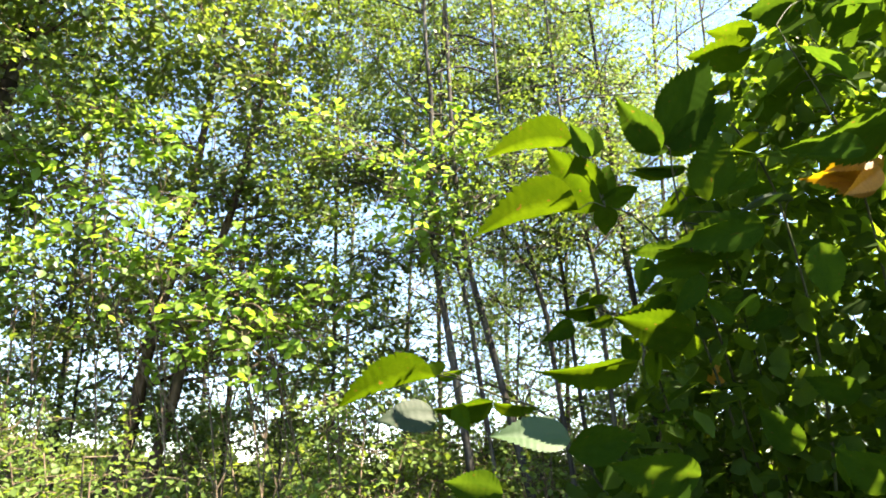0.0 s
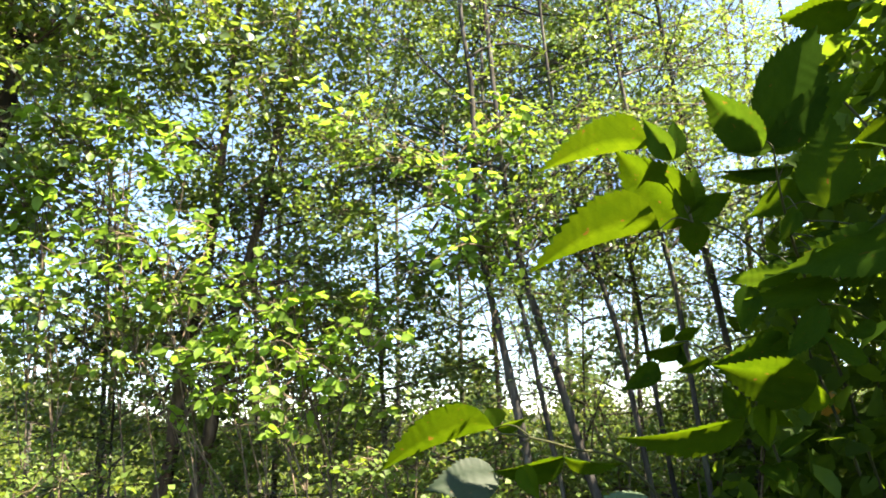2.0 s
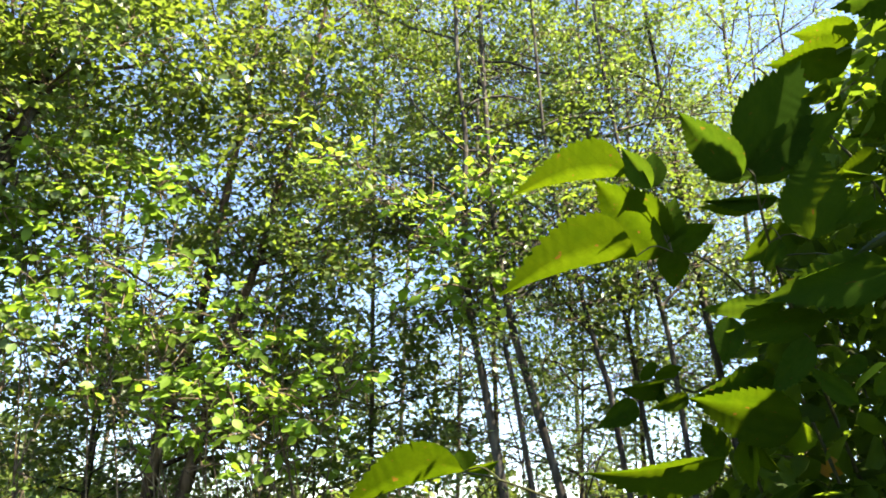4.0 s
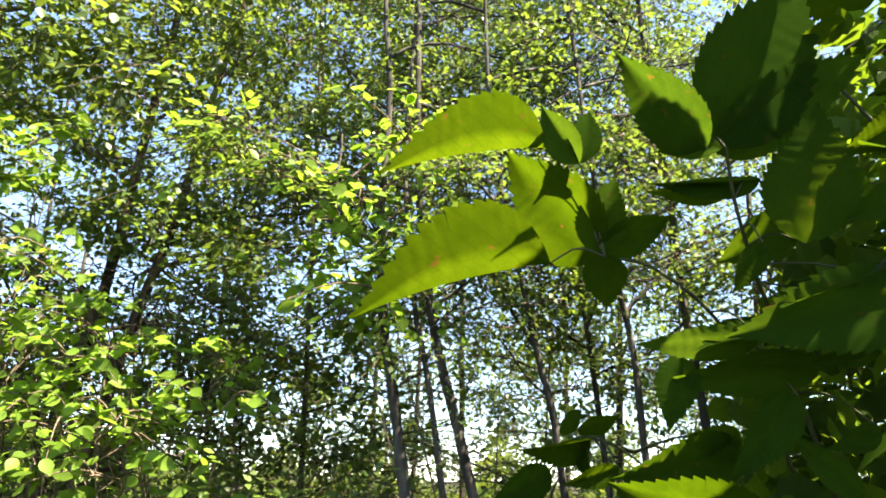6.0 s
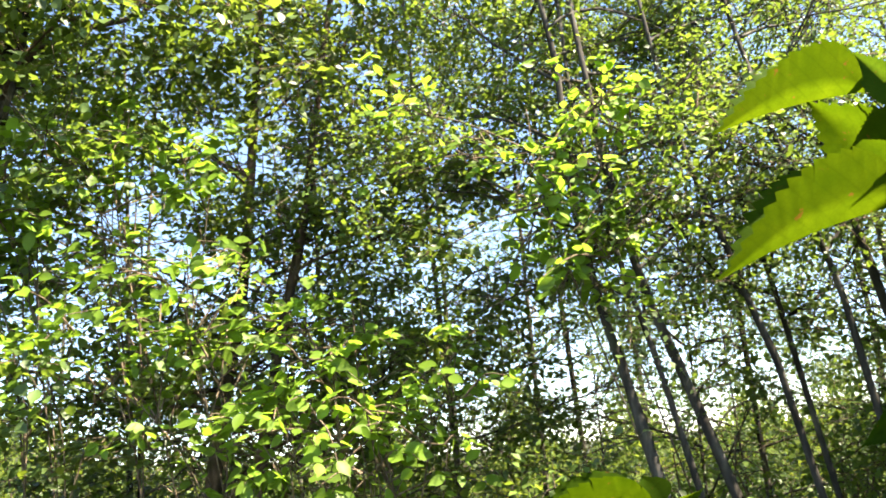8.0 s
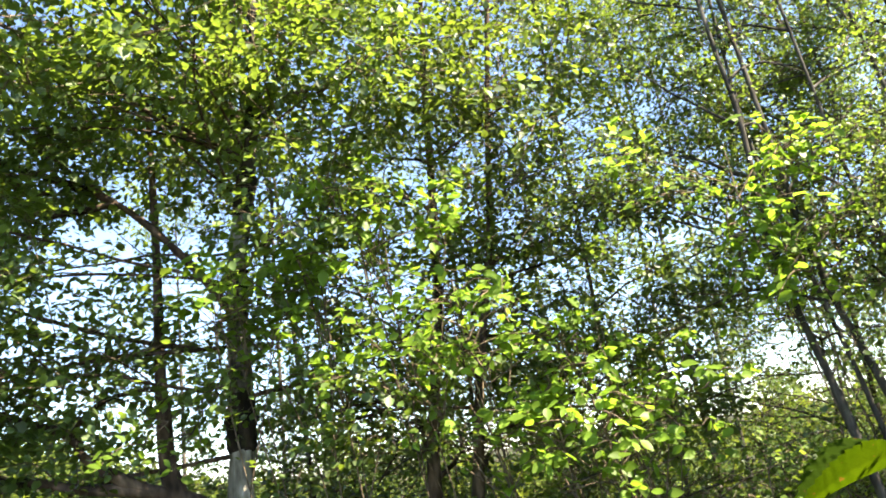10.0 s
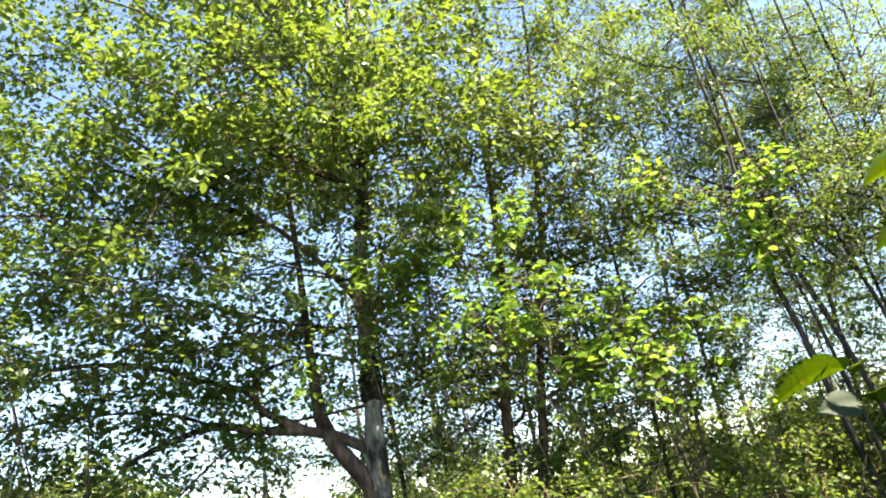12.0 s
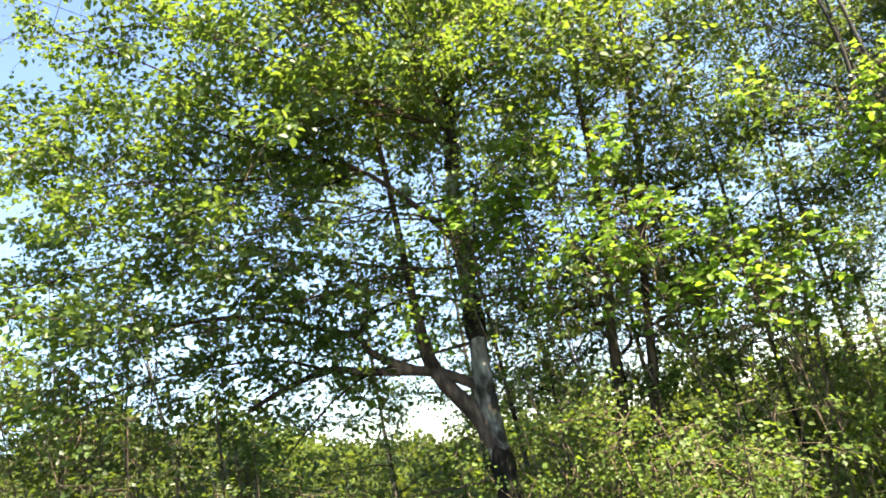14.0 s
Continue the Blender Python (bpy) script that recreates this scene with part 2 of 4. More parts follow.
def leaves_mesh(name, places, axes, normals, lengths, broad=0.8, shape=OVAL, shape_faces=OVAL_FACES):
    """One mesh of many small leaves, each folded a little along its rib."""
    a = unit(axes)
    n = unit(normals - a * (normals * a).sum(-1, keepdims=True))
    s = np.cross(n, a)
    size = np.asarray(lengths)[:, None, None]
    wide = broad * rng.uniform(0.8, 1.2, len(a))[:, None, None]
    v = places[:, None] + size * (shape[None, :, 0:1] * a[:, None] + wide * shape[None, :, 1:2] * s[:, None] + shape[None, :, 2:3] * n[:, None])
    f = (np.arange(len(a))[:, None, None] * len(shape) + shape_faces[None]).reshape(-1, shape_faces.shape[1])
    return mesh_of(name, v.reshape(-1, 3), [f])


def leaf_turns(n, way, up=0.55, wild=0.75, droop=0.25):
    """Directions and face normals for n leaves along twigs that go the given ways."""
    axes = unit(0.5 * way + rng.normal(size=(n, 3)) * 0.7 + [0, 0, -droop])
    return axes, unit(rng.normal(size=(n, 3)) * wild + [0, 0, up])

# ---- ground ----


def hill(x, y):
    """The height of the low wooded hill behind the pale tree."""
    return 2.7 * np.exp(-((np.arctan2(x, y) + 0.85) / 0.24) ** 2) * np.clip((np.hypot(x, y) - 11) / 14, 0, 1) ** 1.2


def ground_sheet():
    rings = np.r_[0.0, np.geomspace(0.6, 900, 46)]
    turn = np.linspace(0, 2 * np.pi, 72, endpoint=False)
    rr, tt = np.meshgrid(rings[1:], turn, indexing="ij")
    xy = np.vstack([[(0.0, 0.0)], np.stack([rr * np.cos(tt), rr * np.sin(tt)], -1).reshape(-1, 2)])
    z = np.array([0.07 * noise.noise((x * 0.9, y * 0.9, 0.0)) + 0.03 * noise.noise((x * 3, y * 3, 5.0)) for x, y in xy])
    far = np.hypot(xy[:, 0], xy[:, 1])
    z += hill(xy[:, 0], xy[:, 1])
    z += (1.3 + 0.6 * np.sin(3 * np.arctan2(xy[:, 1], xy[:, 0]))) * np.clip((far - 15) / 20, 0, 1) ** 1.5
    i, j = np.meshgrid(np.arange(45), np.arange(72), indexing="ij")
    a, b = 1 + i * 72 + j, 1 + i * 72 + (j + 1) % 72
    k = np.arange(72)
    me = mesh_of("ground", np.c_[xy, z], [np.stack([a, a + 72, b + 72, b], -1).reshape(-1, 4), np.stack([0 * k, 1 + k, 1 + (k + 1) % 72], -1)])
    me.polygons.foreach_set("use_smooth", np.ones(len(me.polygons), bool))
    return tagged(part("ground", me, SOIL, None), "mossy brown soil with green undergrowth", "ground", "", "structure")


ground_sheet()

# ---- trees ----


def limb_path(start, azimuth, rise, length, bend=0.5, n=10):
    """A limb that leaves at an angle and curves."""
    az, el = radians(azimuth), radians(rise)
    p, out = np.array(start, float), []
    side = rng.normal() * bend
    for k in range(n):
        out.append(p.copy())
        d = np.array([math.sin(az) * math.cos(el), math.cos(az) * math.cos(el), math.sin(el)])
        p = p + d * length / (n - 1)
        az += side / n * 1.6 + rng.normal() * 0.12
        el += rng.normal() * 0.11 - 0.02
    return np.array(out)


def crown_of(owner, name, heart, middle, tips, per, leaf_len, leaf, axis_at, flat=0.045, size=0.14, loose=0.036, far=False):
    """Leaves in flat, slightly drooping sprigs: twigs from the hearts to the sprigs' middles, and single leaves round their tips."""
    n = len(heart)
    out = unit((middle - axis_at) * [1, 1, 0] + rng.normal(size=(n, 3)) * 0.45 + [0, 0, -0.12])
    side = unit(np.cross(out, [0.0, 0.0, 1.0]))
    rise = np.cross(side, out)
    k = np.repeat(np.arange(n), tips)
    m = len(k)
    scale = rng.uniform(0.6, 1.5, n)[k, None] * size
    tip = middle[k] + out[k] * rng.uniform(-1.0, 1.5, m)[:, None] * scale + side[k] * rng.normal(size=m)[:, None] * scale * 0.75 + rise[k] * rng.normal(size=m)[:, None] * flat
    twigs = [(np.array([a, (a + b) / 2 + rng.normal(size=3) * 0.02, b]), (0.0026, 0.0020, 0.0014)) for a, b in zip(heart, middle)]
    twigs += [(np.array([a, (a + b) / 2 + rng.normal(size=3) * 0.008, b]), (0.0014, 0.0011, 0.0008)) for a, b in zip(middle[k], tip)]
    tagged(part("fine_twigwork", tubes_mesh("twigwork", twigs, 3), TWIG, owner), kind="stuff")
    j = np.repeat(np.arange(m), per)
    count = len(j)
    s = rng.uniform(0.3, 1.1, count)[:, None]
    at = middle[k][j] * (1 - s) + tip[j] * s + rng.normal(size=(count, 3)) * [loose, loose, loose * 0.7]
    axes = unit(unit(tip - middle[k])[j] * 0.6 + rng.normal(size=(count, 3)) * [0.6, 0.6, 0.3] + [0, 0, -0.22])
    normals = unit(rng.normal(size=(count, 3)) * 0.32 + [0.0, -0.22, 0.75])
    lengths = leaf_len * rng.uniform(0.6, 1.3, count)
    me = leaves_mesh(name, at, axes, normals, lengths, 0.8, KITE, KITE_FACES) if far else leaves_mesh(name, at, axes, normals, lengths)
    part(name, me, leaf, owner)


def make_tree(label, trunk, r0, r1, bark, leaf, limbs=(), auto=(), tufts=900, per=13, leaf_len=0.036, spread=0.17, group="", name="young_tree", inner=0.15, stems=(), limb_bark=None, outer=1.0, far=False, slim=0.42):
    """A tree: tapered trunk, limbs, twigs, and a crown of single leaves set along the twigs.
    limbs: (points, r0, r1). auto: (count, lowest, highest share of the trunk, first azimuth, last azimuth, rise, length)."""
    tree = thing(name, label, "tree", group, trunk[0])
    path = smooth_path(trunk, 26)
    radii = np.linspace(r0, r1, 26) * (1 + 0.05 * rng.normal(size=26))
    radii[:3] *= (1.35, 1.15, 1.05)
    part("trunk", tubes_mesh("trunk", [(path, radii)], 12, 0.05), bark, tree)
    for pts, a, b in stems:
        p = smooth_path(pts, 20)
        part("trunk", tubes_mesh("trunk", [(p, np.linspace(a, b, 20))], 10, 0.05), limb_bark or bark, tree)
    bones = []
    for pts, a, b in limbs:
        p = smooth_path(pts, 16)
        part("branch", tubes_mesh("branch", [(p, np.linspace(a, b, 16) * (1 + 0.08 * rng.normal(size=16)))], 7, 0.06), limb_bark or bark, tree)
        bones.append(p)
    for count, low, high, az0, az1, rise, length in auto:
        for k in range(count):
            share = low + (high - low) * (k + rng.uniform(0, 0.9)) / count
            at = path[min(25, int(share * 25))]
            size = length * (1.15 - 0.6 * share) * rng.uniform(0.7, 1.15)
            p = limb_path(at, az0 + (az1 - az0) * rng.uniform(), rise + rng.normal() * 12, size)
            rr = max(0.006, np.interp(share, [0, 1], [r0, r1]) * slim)
            sub = [(p, np.linspace(rr, rr * 0.3, len(p)))]
            bones.append(p)
            for q in (3, 5, 7):
                s = limb_path(p[q], np.degrees(np.arctan2(*(p[q] - p[q - 1])[:2])) + rng.choice([-1, 1]) * rng.uniform(25, 60), rise * 0.6 + rng.normal() * 15, size * 0.42, n=6)
                sub.append((s, np.linspace(rr * 0.45, rr * 0.15, 6)))
                bones.append(s)
            part("branch", tubes_mesh("branch", sub, 5), limb_bark or bark, tree)
    bones.append(path[int(26 * 0.78):])
    pool = np.vstack([b[max(1, int(len(b) * inner)):] for b in bones])
    reach = np.hypot(*(pool - path[13])[:, :2].T)
    sprigs = tufts // 7
    heart = pool[rng.choice(len(pool), sprigs, p=(0.3 + reach**outer) / (0.3 + reach**outer).sum())]
    middle = heart + rng.normal(size=(sprigs, 3)) * [spread, spread, spread * 0.75]
    crown_of(tree, "crown", heart, middle, 7, per, leaf_len, leaf, path[13], far=far)
    return tree


def lifted(points, above=0.0):
    """A trunk's visible stretch, carried down to the ground along its own lean, and up into the crown."""
    p = np.asarray(points, float)
    if above:
        p = np.vstack([p, p[-1] + [0.0, 0.08, above]])
    lean = (p[1] - p[0]) / max(0.05, (p[1] - p[0])[2])
    lean[:2] = np.clip(lean[:2], -0.25, 0.25)
    foot = p[0] - lean * (p[0][2] + 0.05)
    return np.vstack([foot, (foot + p[0]) / 2, p])


# the tall pale-barked tree with a dark patch, two leading stems and low limbs
pale_trunk = lifted([(-2.24, 2.78, 0.885), (-2.26, 2.78, 1.38), (-2.24, 2.78, 1.67), (-2.23, 2.79, 2.12), (-2.22, 2.79, 2.37), (-2.15, 2.81, 2.81), (-2.13, 2.82, 2.95), (-2.1, 2.86, 3.5), (-2.11, 2.9, 4.3), (-2.07, 2.92, 5)])
pale_limbs = []


def bough(*points, thick, thin):
    """A main limb of the pale tree through the given places."""
    pale_limbs.append((points, thick, thin))


bough((-2.25, 2.78, 1.41), (-2.4, 2.73, 1.51), (-2.55, 2.68, 1.57), (-2.79, 2.59, 1.61), (-2.97, 2.53, 1.66), (-3.2, 2.45, 1.61), (-3.38, 2.39, 1.54), thick=0.034, thin=0.012)
bough((-2.55, 2.68, 1.57), (-2.67, 2.63, 1.64), (-2.77, 2.6, 1.72), (-2.81, 2.59, 1.8), (-3, 2.52, 1.89), (-3.21, 2.45, 1.98), (-3.43, 2.37, 2.04), (-3.71, 2.27, 2.05), (-3.91, 2.2, 2.03), thick=0.023, thin=0.008)
bough((-2.81, 2.59, 1.8), (-2.73, 2.61, 1.89), (-2.62, 2.65, 1.93), (-2.48, 2.7, 1.94), thick=0.013, thin=0.005)
bough((-2.24, 2.78, 2.18), (-2.35, 2.75, 2.35), (-2.49, 2.7, 2.53), (-2.64, 2.64, 2.68), (-2.83, 2.58, 2.8), (-3.03, 2.51, 2.88), (-3.25, 2.43, 3.04), thick=0.02, thin=0.006)
bough((-2.64, 2.64, 2.68), (-2.93, 2.54, 2.66), (-3.03, 2.51, 2.85), (-3.19, 2.45, 3.01), (-3.32, 2.41, 3.23), (-3.42, 2.37, 3.4), (-3.46, 2.36, 3.59), thick=0.013, thin=0.004)
bough((-2.87, 2.56, 2.75), (-3.19, 2.45, 2.76), (-3.54, 2.33, 2.84), (-3.93, 2.2, 2.9), (-4.17, 2.11, 2.88), thick=0.01, thin=0.004)
bough((-2.22, 2.92, 3.04), (-2.15, 2.94, 3.1), (-2.06, 2.95, 3.23), (-1.98, 2.96, 3.38), (-1.92, 2.97, 3.58), thick=0.02, thin=0.007)
bough((-2.18, 2.93, 3.06), (-1.98, 2.96, 3.16), (-1.77, 3, 3.2), (-1.65, 3.02, 3.29), thick=0.015, thin=0.006)
bough((-2.22, 2.92, 3.04), (-2.29, 2.92, 3.17), (-2.35, 2.91, 3.29), (-2.41, 2.9, 3.44), (-2.45, 2.89, 3.65), thick=0.018, thin=0.006)
bough((-2.21, 2.78, 1.86), (-2.11, 2.8, 1.87), (-1.96, 2.82, 1.87), (-1.77, 2.85, 1.81), thick=0.011, thin=0.004)
bough((-2.27, 2.77, 1), (-2.39, 2.73, 0.98), (-2.6, 2.66, 0.98), thick=0.012, thin=0.005)
bough((-2.64, 2.64, 2.68), (-3.03, 2.51, 2.89), (-3.6, 2.31, 3.21), (-4.13, 2.13, 3.4), (-4.47, 2.01, 3.38), thick=0.011, thin=0.003)
bough((-2.15, 2.81, 2.81), (-2.41, 2.72, 2.98), (-2.79, 2.59, 3.32), (-3.18, 2.46, 3.6), (-3.69, 2.28, 3.85), (-4.18, 2.11, 3.9), thick=0.013, thin=0.003)
bough((-2.37, 2.74, 2.06), (-2.7, 2.62, 2.16), (-3.24, 2.43, 2.38), (-3.82, 2.24, 2.46), (-4.28, 2.07, 2.42), (-4.63, 1.95, 2.45), thick=0.011, thin=0.003)
bough((-2.97, 2.53, 1.66), (-3.24, 2.44, 1.77), (-3.65, 2.29, 1.8), (-4.07, 2.15, 1.76), (-4.41, 2.03, 1.65), thick=0.009, thin=0.003)
bough((-2.13, 2.82, 3.1), (-2.5, 2.7, 3.5), (-3.0, 2.5, 3.95), (-3.5, 2.35, 4.25), (-4.0, 2.2, 4.4), thick=0.013, thin=0.003)
bough((-2.1, 2.86, 3.5), (-2.5, 2.7, 4.0), (-3.0, 2.55, 4.4), (-3.4, 2.45, 4.65), thick=0.012, thin=0.003)
bough((-2.64, 2.64, 2.68), (-3.1, 2.45, 3.1), (-3.7, 2.25, 3.6), (-4.3, 2.05, 4.0), thick=0.010, thin=0.003)
make_tree("tall tree with pale blotched bark and low spreading limbs", pale_trunk, 0.068, 0.012, BARK_PALE, LEAF_TREE,
    limbs=pale_limbs,
    auto=[(3, 0.45, 0.8, 222, 265, 16, 2.6), (4, 0.36, 0.7, 205, 270, 12, 2.3), (2, 0.4, 0.62, 225, 300, 14, 1.5), (2, 0.5, 0.7, 120, 200, 20, 0.9), (3, 0.45, 0.98, -60, 100, 30, 0.9), (16, 0.6, 1.0, 170, 330, 32, 1.9), (8, 0.75, 1.0, 0, 360, 40, 1.6)],
    tufts=7300, per=11, leaf_len=0.035, spread=0.22, outer=1.7, slim=0.2,
    stems=[([(-2.25, 2.78, 1.12), (-2.33, 2.75, 1.32), (-2.45, 2.72, 1.5), (-2.5, 2.71, 1.66), (-2.51, 2.71, 1.84), (-2.52, 2.71, 1.99), (-2.55, 2.76, 2.49), (-2.6, 2.81, 3.19)], 0.05, 0.012)], name="pale_barked_tree", limb_bark=BARK_BROWN)

# its dark patches, as sleeves around the trunk
pale_tree = next(ob for ob in bpy.data.objects["pale_barked_tree"].children if ob.name.startswith("trunk"))
for low, high in ((1.66, 1.89), (0.05, 1.14), (2.28, 2.37), (2.57, 2.76), (2.93, 3.2)):
    z = np.linspace(low, high, 12)
    line = smooth_path(pale_trunk, 26)
    sleeve = np.stack([np.interp(z, line[:, 2], line[:, k]) for k in range(3)], -1)
    girth = (np.interp(z, line[:, 2], np.linspace(0.068, 0.012, 26)) * (1.08 + 0.04 * rng.normal(size=12)) + 0.004) * np.r_[0.8, np.full(10, 1.0), 0.8]
    part("dark_bark_patch", tubes_mesh("dark_bark_patch", [(sleeve, girth)], 12, 0.06), BARK_BLACK, pale_tree, "dark cracked bark patch")

# two trees beside it, with shade put into their leaf colour
make_tree("leafy tree with shade-darkened leaves and peeling red-brown bark", lifted([(-1.75, 3.37, 1.02), (-1.69, 3.39, 1.28), (-1.67, 3.4, 1.56), (-1.62, 3.41, 1.88), (-1.57, 3.43, 2.14), (-1.52, 3.46, 2.8), (-1.5, 3.5, 3.3), (-1.45, 3.5, 3.8), (-1.42, 3.5, 4.5)]),
    0.042, 0.01, BARK_BROWN, LEAF_SHADED, auto=[(2, 0.36, 0.46, -90, 90, 14, 0.8), (8, 0.42, 0.7, -110, 90, 18, 1.0), (12, 0.6, 1.0, -120, 100, 30, 1.2)], tufts=1300, spread=0.42, leaf_len=0.031, per=16, group="dark trees")
make_tree("leafy tree with shade-darkened leaves and a straight brown trunk", lifted([(-1.55, 3.32, 1.05), (-1.49, 3.33, 1.36), (-1.46, 3.35, 1.57), (-1.39, 3.37, 1.97), (-1.33, 3.39, 2.23), (-1.27, 3.41, 2.53), (-1.2, 3.45, 3.1), (-1.1, 3.5, 3.8), (-1.05, 3.5, 4.4)]),
    0.034, 0.008, BARK_BROWN, LEAF_SHADED, auto=[(2, 0.36, 0.46, -90, 90, 14, 0.8), (8, 0.42, 0.7, -110, 90, 18, 1.0), (12, 0.6, 1.0, -120, 100, 30, 1.2)], tufts=1300, spread=0.42, leaf_len=0.031, per=16, group="dark trees")

# the thin trunks in a row
ROW = "thin trees in a row"
make_tree("thin grey tree with a slightly leaning trunk", lifted([(-0.16, 2.84, 1.44), (-0.20, 2.83, 1.69), (-0.23, 2.826, 1.84), (-0.25, 2.82, 2.03), (-0.26, 2.818, 2.17), (-0.255, 2.82, 2.44), (-0.255, 2.82, 2.63), (-0.28, 2.81, 2.9), (-0.3, 2.85, 3.55)], 1.1),
    0.0164, 0.006, BARK_GREY, LEAF_TREE, auto=[(14, 0.45, 1.0, -75, 75, 30, 1.2)], tufts=560, spread=0.22, leaf_len=0.0185, per=25, far=True, slim=0.27, group=ROW)
make_tree("thin grey tree with a bare lower trunk", lifted([(-0.068, 2.862, 1.444), (-0.102, 2.854, 1.667), (-0.13, 2.85, 1.815), (-0.16, 2.84, 1.97), (-0.22, 2.9, 2.5), (-0.2, 3.0, 3.55)], 1.1),
    0.0101, 0.005, BARK_GREY, LEAF_TREE, auto=[(9, 0.5, 0.95, -75, 75, 35, 0.6)], tufts=279, leaf_len=0.0185, per=25, far=True, slim=0.27, group=ROW)
make_tree("thin grey tree leaning over its neighbours", lifted([(0.007, 2.88, 1.447), (-0.045, 2.867, 1.654), (-0.09, 2.857, 1.815), (-0.125, 2.85, 2.0), (-0.15, 2.844, 2.2), (-0.166, 2.84, 2.44), (-0.2, 2.9, 3.2), (-0.2, 3.0, 3.55)], 1.1),
    0.0164, 0.006, BARK_GREY, LEAF_TREE, auto=[(13, 0.5, 0.95, -75, 75, 32, 1.0)], tufts=467, spread=0.22, leaf_len=0.0185, per=25, far=True, slim=0.27, group=ROW)
make_tree("thin grey tree with sparse foliage", lifted([(0.224, 2.93, 1.52), (0.205, 2.924, 1.673), (0.175, 2.917, 1.79), (0.15, 2.912, 1.913), (0.12, 2.904, 2.057), (0.086, 2.9, 2.21), (0.053, 2.89, 2.424), (0.027, 2.88, 2.735), (0.0, 2.95, 3.55)], 1.1),
    0.0112, 0.005, BARK_GREY, LEAF_TREE, auto=[(14, 0.38, 0.95, -75, 75, 32, 1.0)], tufts=467, spread=0.22, leaf_len=0.0185, per=25, far=True, slim=0.27, group=ROW)
make_tree("slender grey tree with sparse foliage", lifted([(0.335, 3.2, 1.58), (0.30, 3.18, 1.93), (0.27, 3.17, 2.12), (0.2, 3.2, 2.8), (0.2, 3.25, 3.55)], 1.1),
    0.0100, 0.005, BARK_GREY, LEAF_TREE, auto=[(13, 0.35, 0.95, -75, 75, 32, 1.0)], tufts=448, spread=0.22, leaf_len=0.0185, per=25, far=True, slim=0.27, group=ROW)
make_tree("slender pale grey tree with thin crown", lifted([(0.437, 2.976, 1.564), (0.42, 2.97, 1.826), (0.39, 2.966, 2.014), (0.366, 2.96, 2.18), (0.33, 2.95, 2.356), (0.27, 2.98, 3.0), (0.25, 3.0, 3.55)], 1.1),
    0.0112, 0.005, BARK_GREY, LEAF_TREE, auto=[(13, 0.4, 0.95, -75, 75, 32, 1.0)], tufts=448, spread=0.22, leaf_len=0.0185, per=25, far=True, slim=0.27, group=ROW)
make_tree("slender pale grey tree with upright limbs", lifted([(0.60, 3.2, 1.88), (0.58, 3.2, 2.08), (0.575, 3.2, 2.23), (0.55, 3.2, 2.53), (0.53, 3.19, 2.76), (0.51, 3.18, 3.0), (0.48, 3.2, 3.55)], 1.1),
    0.0138, 0.006, BARK_GREY, LEAF_TREE, auto=[(15, 0.38, 0.95, -75, 75, 45, 0.75)], tufts=541, leaf_len=0.0185, per=25, far=True, slim=0.27, group=ROW)

# the wood behind
BACK = "trees of the wood behind"
LEFT_WOOD = ((-6.6, 3.2, 2.9, 0.03, 420), (-5.6, 2.4, 2.7, 0.03, 380), (-7.4, 4.8, 3.6, 0.035, 480), (-6.3, 1.4, 2.6, 0.03, 380), (-5.6, 4.6, 3.2, 0.03, 420), (-4.6, 6.3, 4.2, 0.04, 520), (-3.2, 5.2, 4.6, 0.035, 380), (-2.5, 4.2, 4.4, 0.03, 330), (-1.7, 4.6, 4.8, 0.03, 450), (-0.85, 4.0, 4.6, 0.022, 620))
RIGHT_WOOD = ((-0.6, 4.6, 4.6, 0.022, 420), (-0.35, 4.9, 5.0, 0.03, 360), (0.35, 4.3, 4.8, 0.026, 210), (0.9, 4.0, 4.8, 0.026, 240), (1.5, 4.6, 5.0, 0.03, 520), (2.2, 4.0, 4.6, 0.03, 560), (-1.3, 6.2, 5.6, 0.035, 400), (0.1, 6.6, 5.8, 0.04, 320), (1.6, 6.4, 5.8, 0.04, 520), (3.2, 5.6, 5.6, 0.04, 520), (-2.9, 7.4, 5.4, 0.045, 480))
for x, y, tall, rad, tufts in LEFT_WOOD + RIGHT_WOOD:
    lean = rng.normal(size=2) * 0.12
    trunk = [(x, y, -0.05), (x + lean[0] * 0.5, y + lean[1] * 0.5, tall * 0.35), (x + lean[0], y + lean[1], tall * 0.7), (x + lean[0] * 1.6, y + lean[1] * 1.6, tall)]
    # trees on the left take the leaf colour that has shade in it
    make_tree("thin tree with a light crown standing in the wood", trunk, rad * 0.65, 0.005, BARK_DARK, LEAF_TREE if x > -0.2 else LEAF_SHADED, auto=[(9, 0.16, 0.45, 0, 360, 12, tall * 0.2), (13, 0.4, 1.0, 0, 360, 32, tall * 0.22)], tufts=int(tufts * (1.3 if x > -0.5 else 0.48)), per=19 if x > -0.5 else 13, leaf_len=0.019 if x > -0.5 else 0.034, spread=0.30, slim=0.28, group=BACK, name="woodland_tree", far=True)

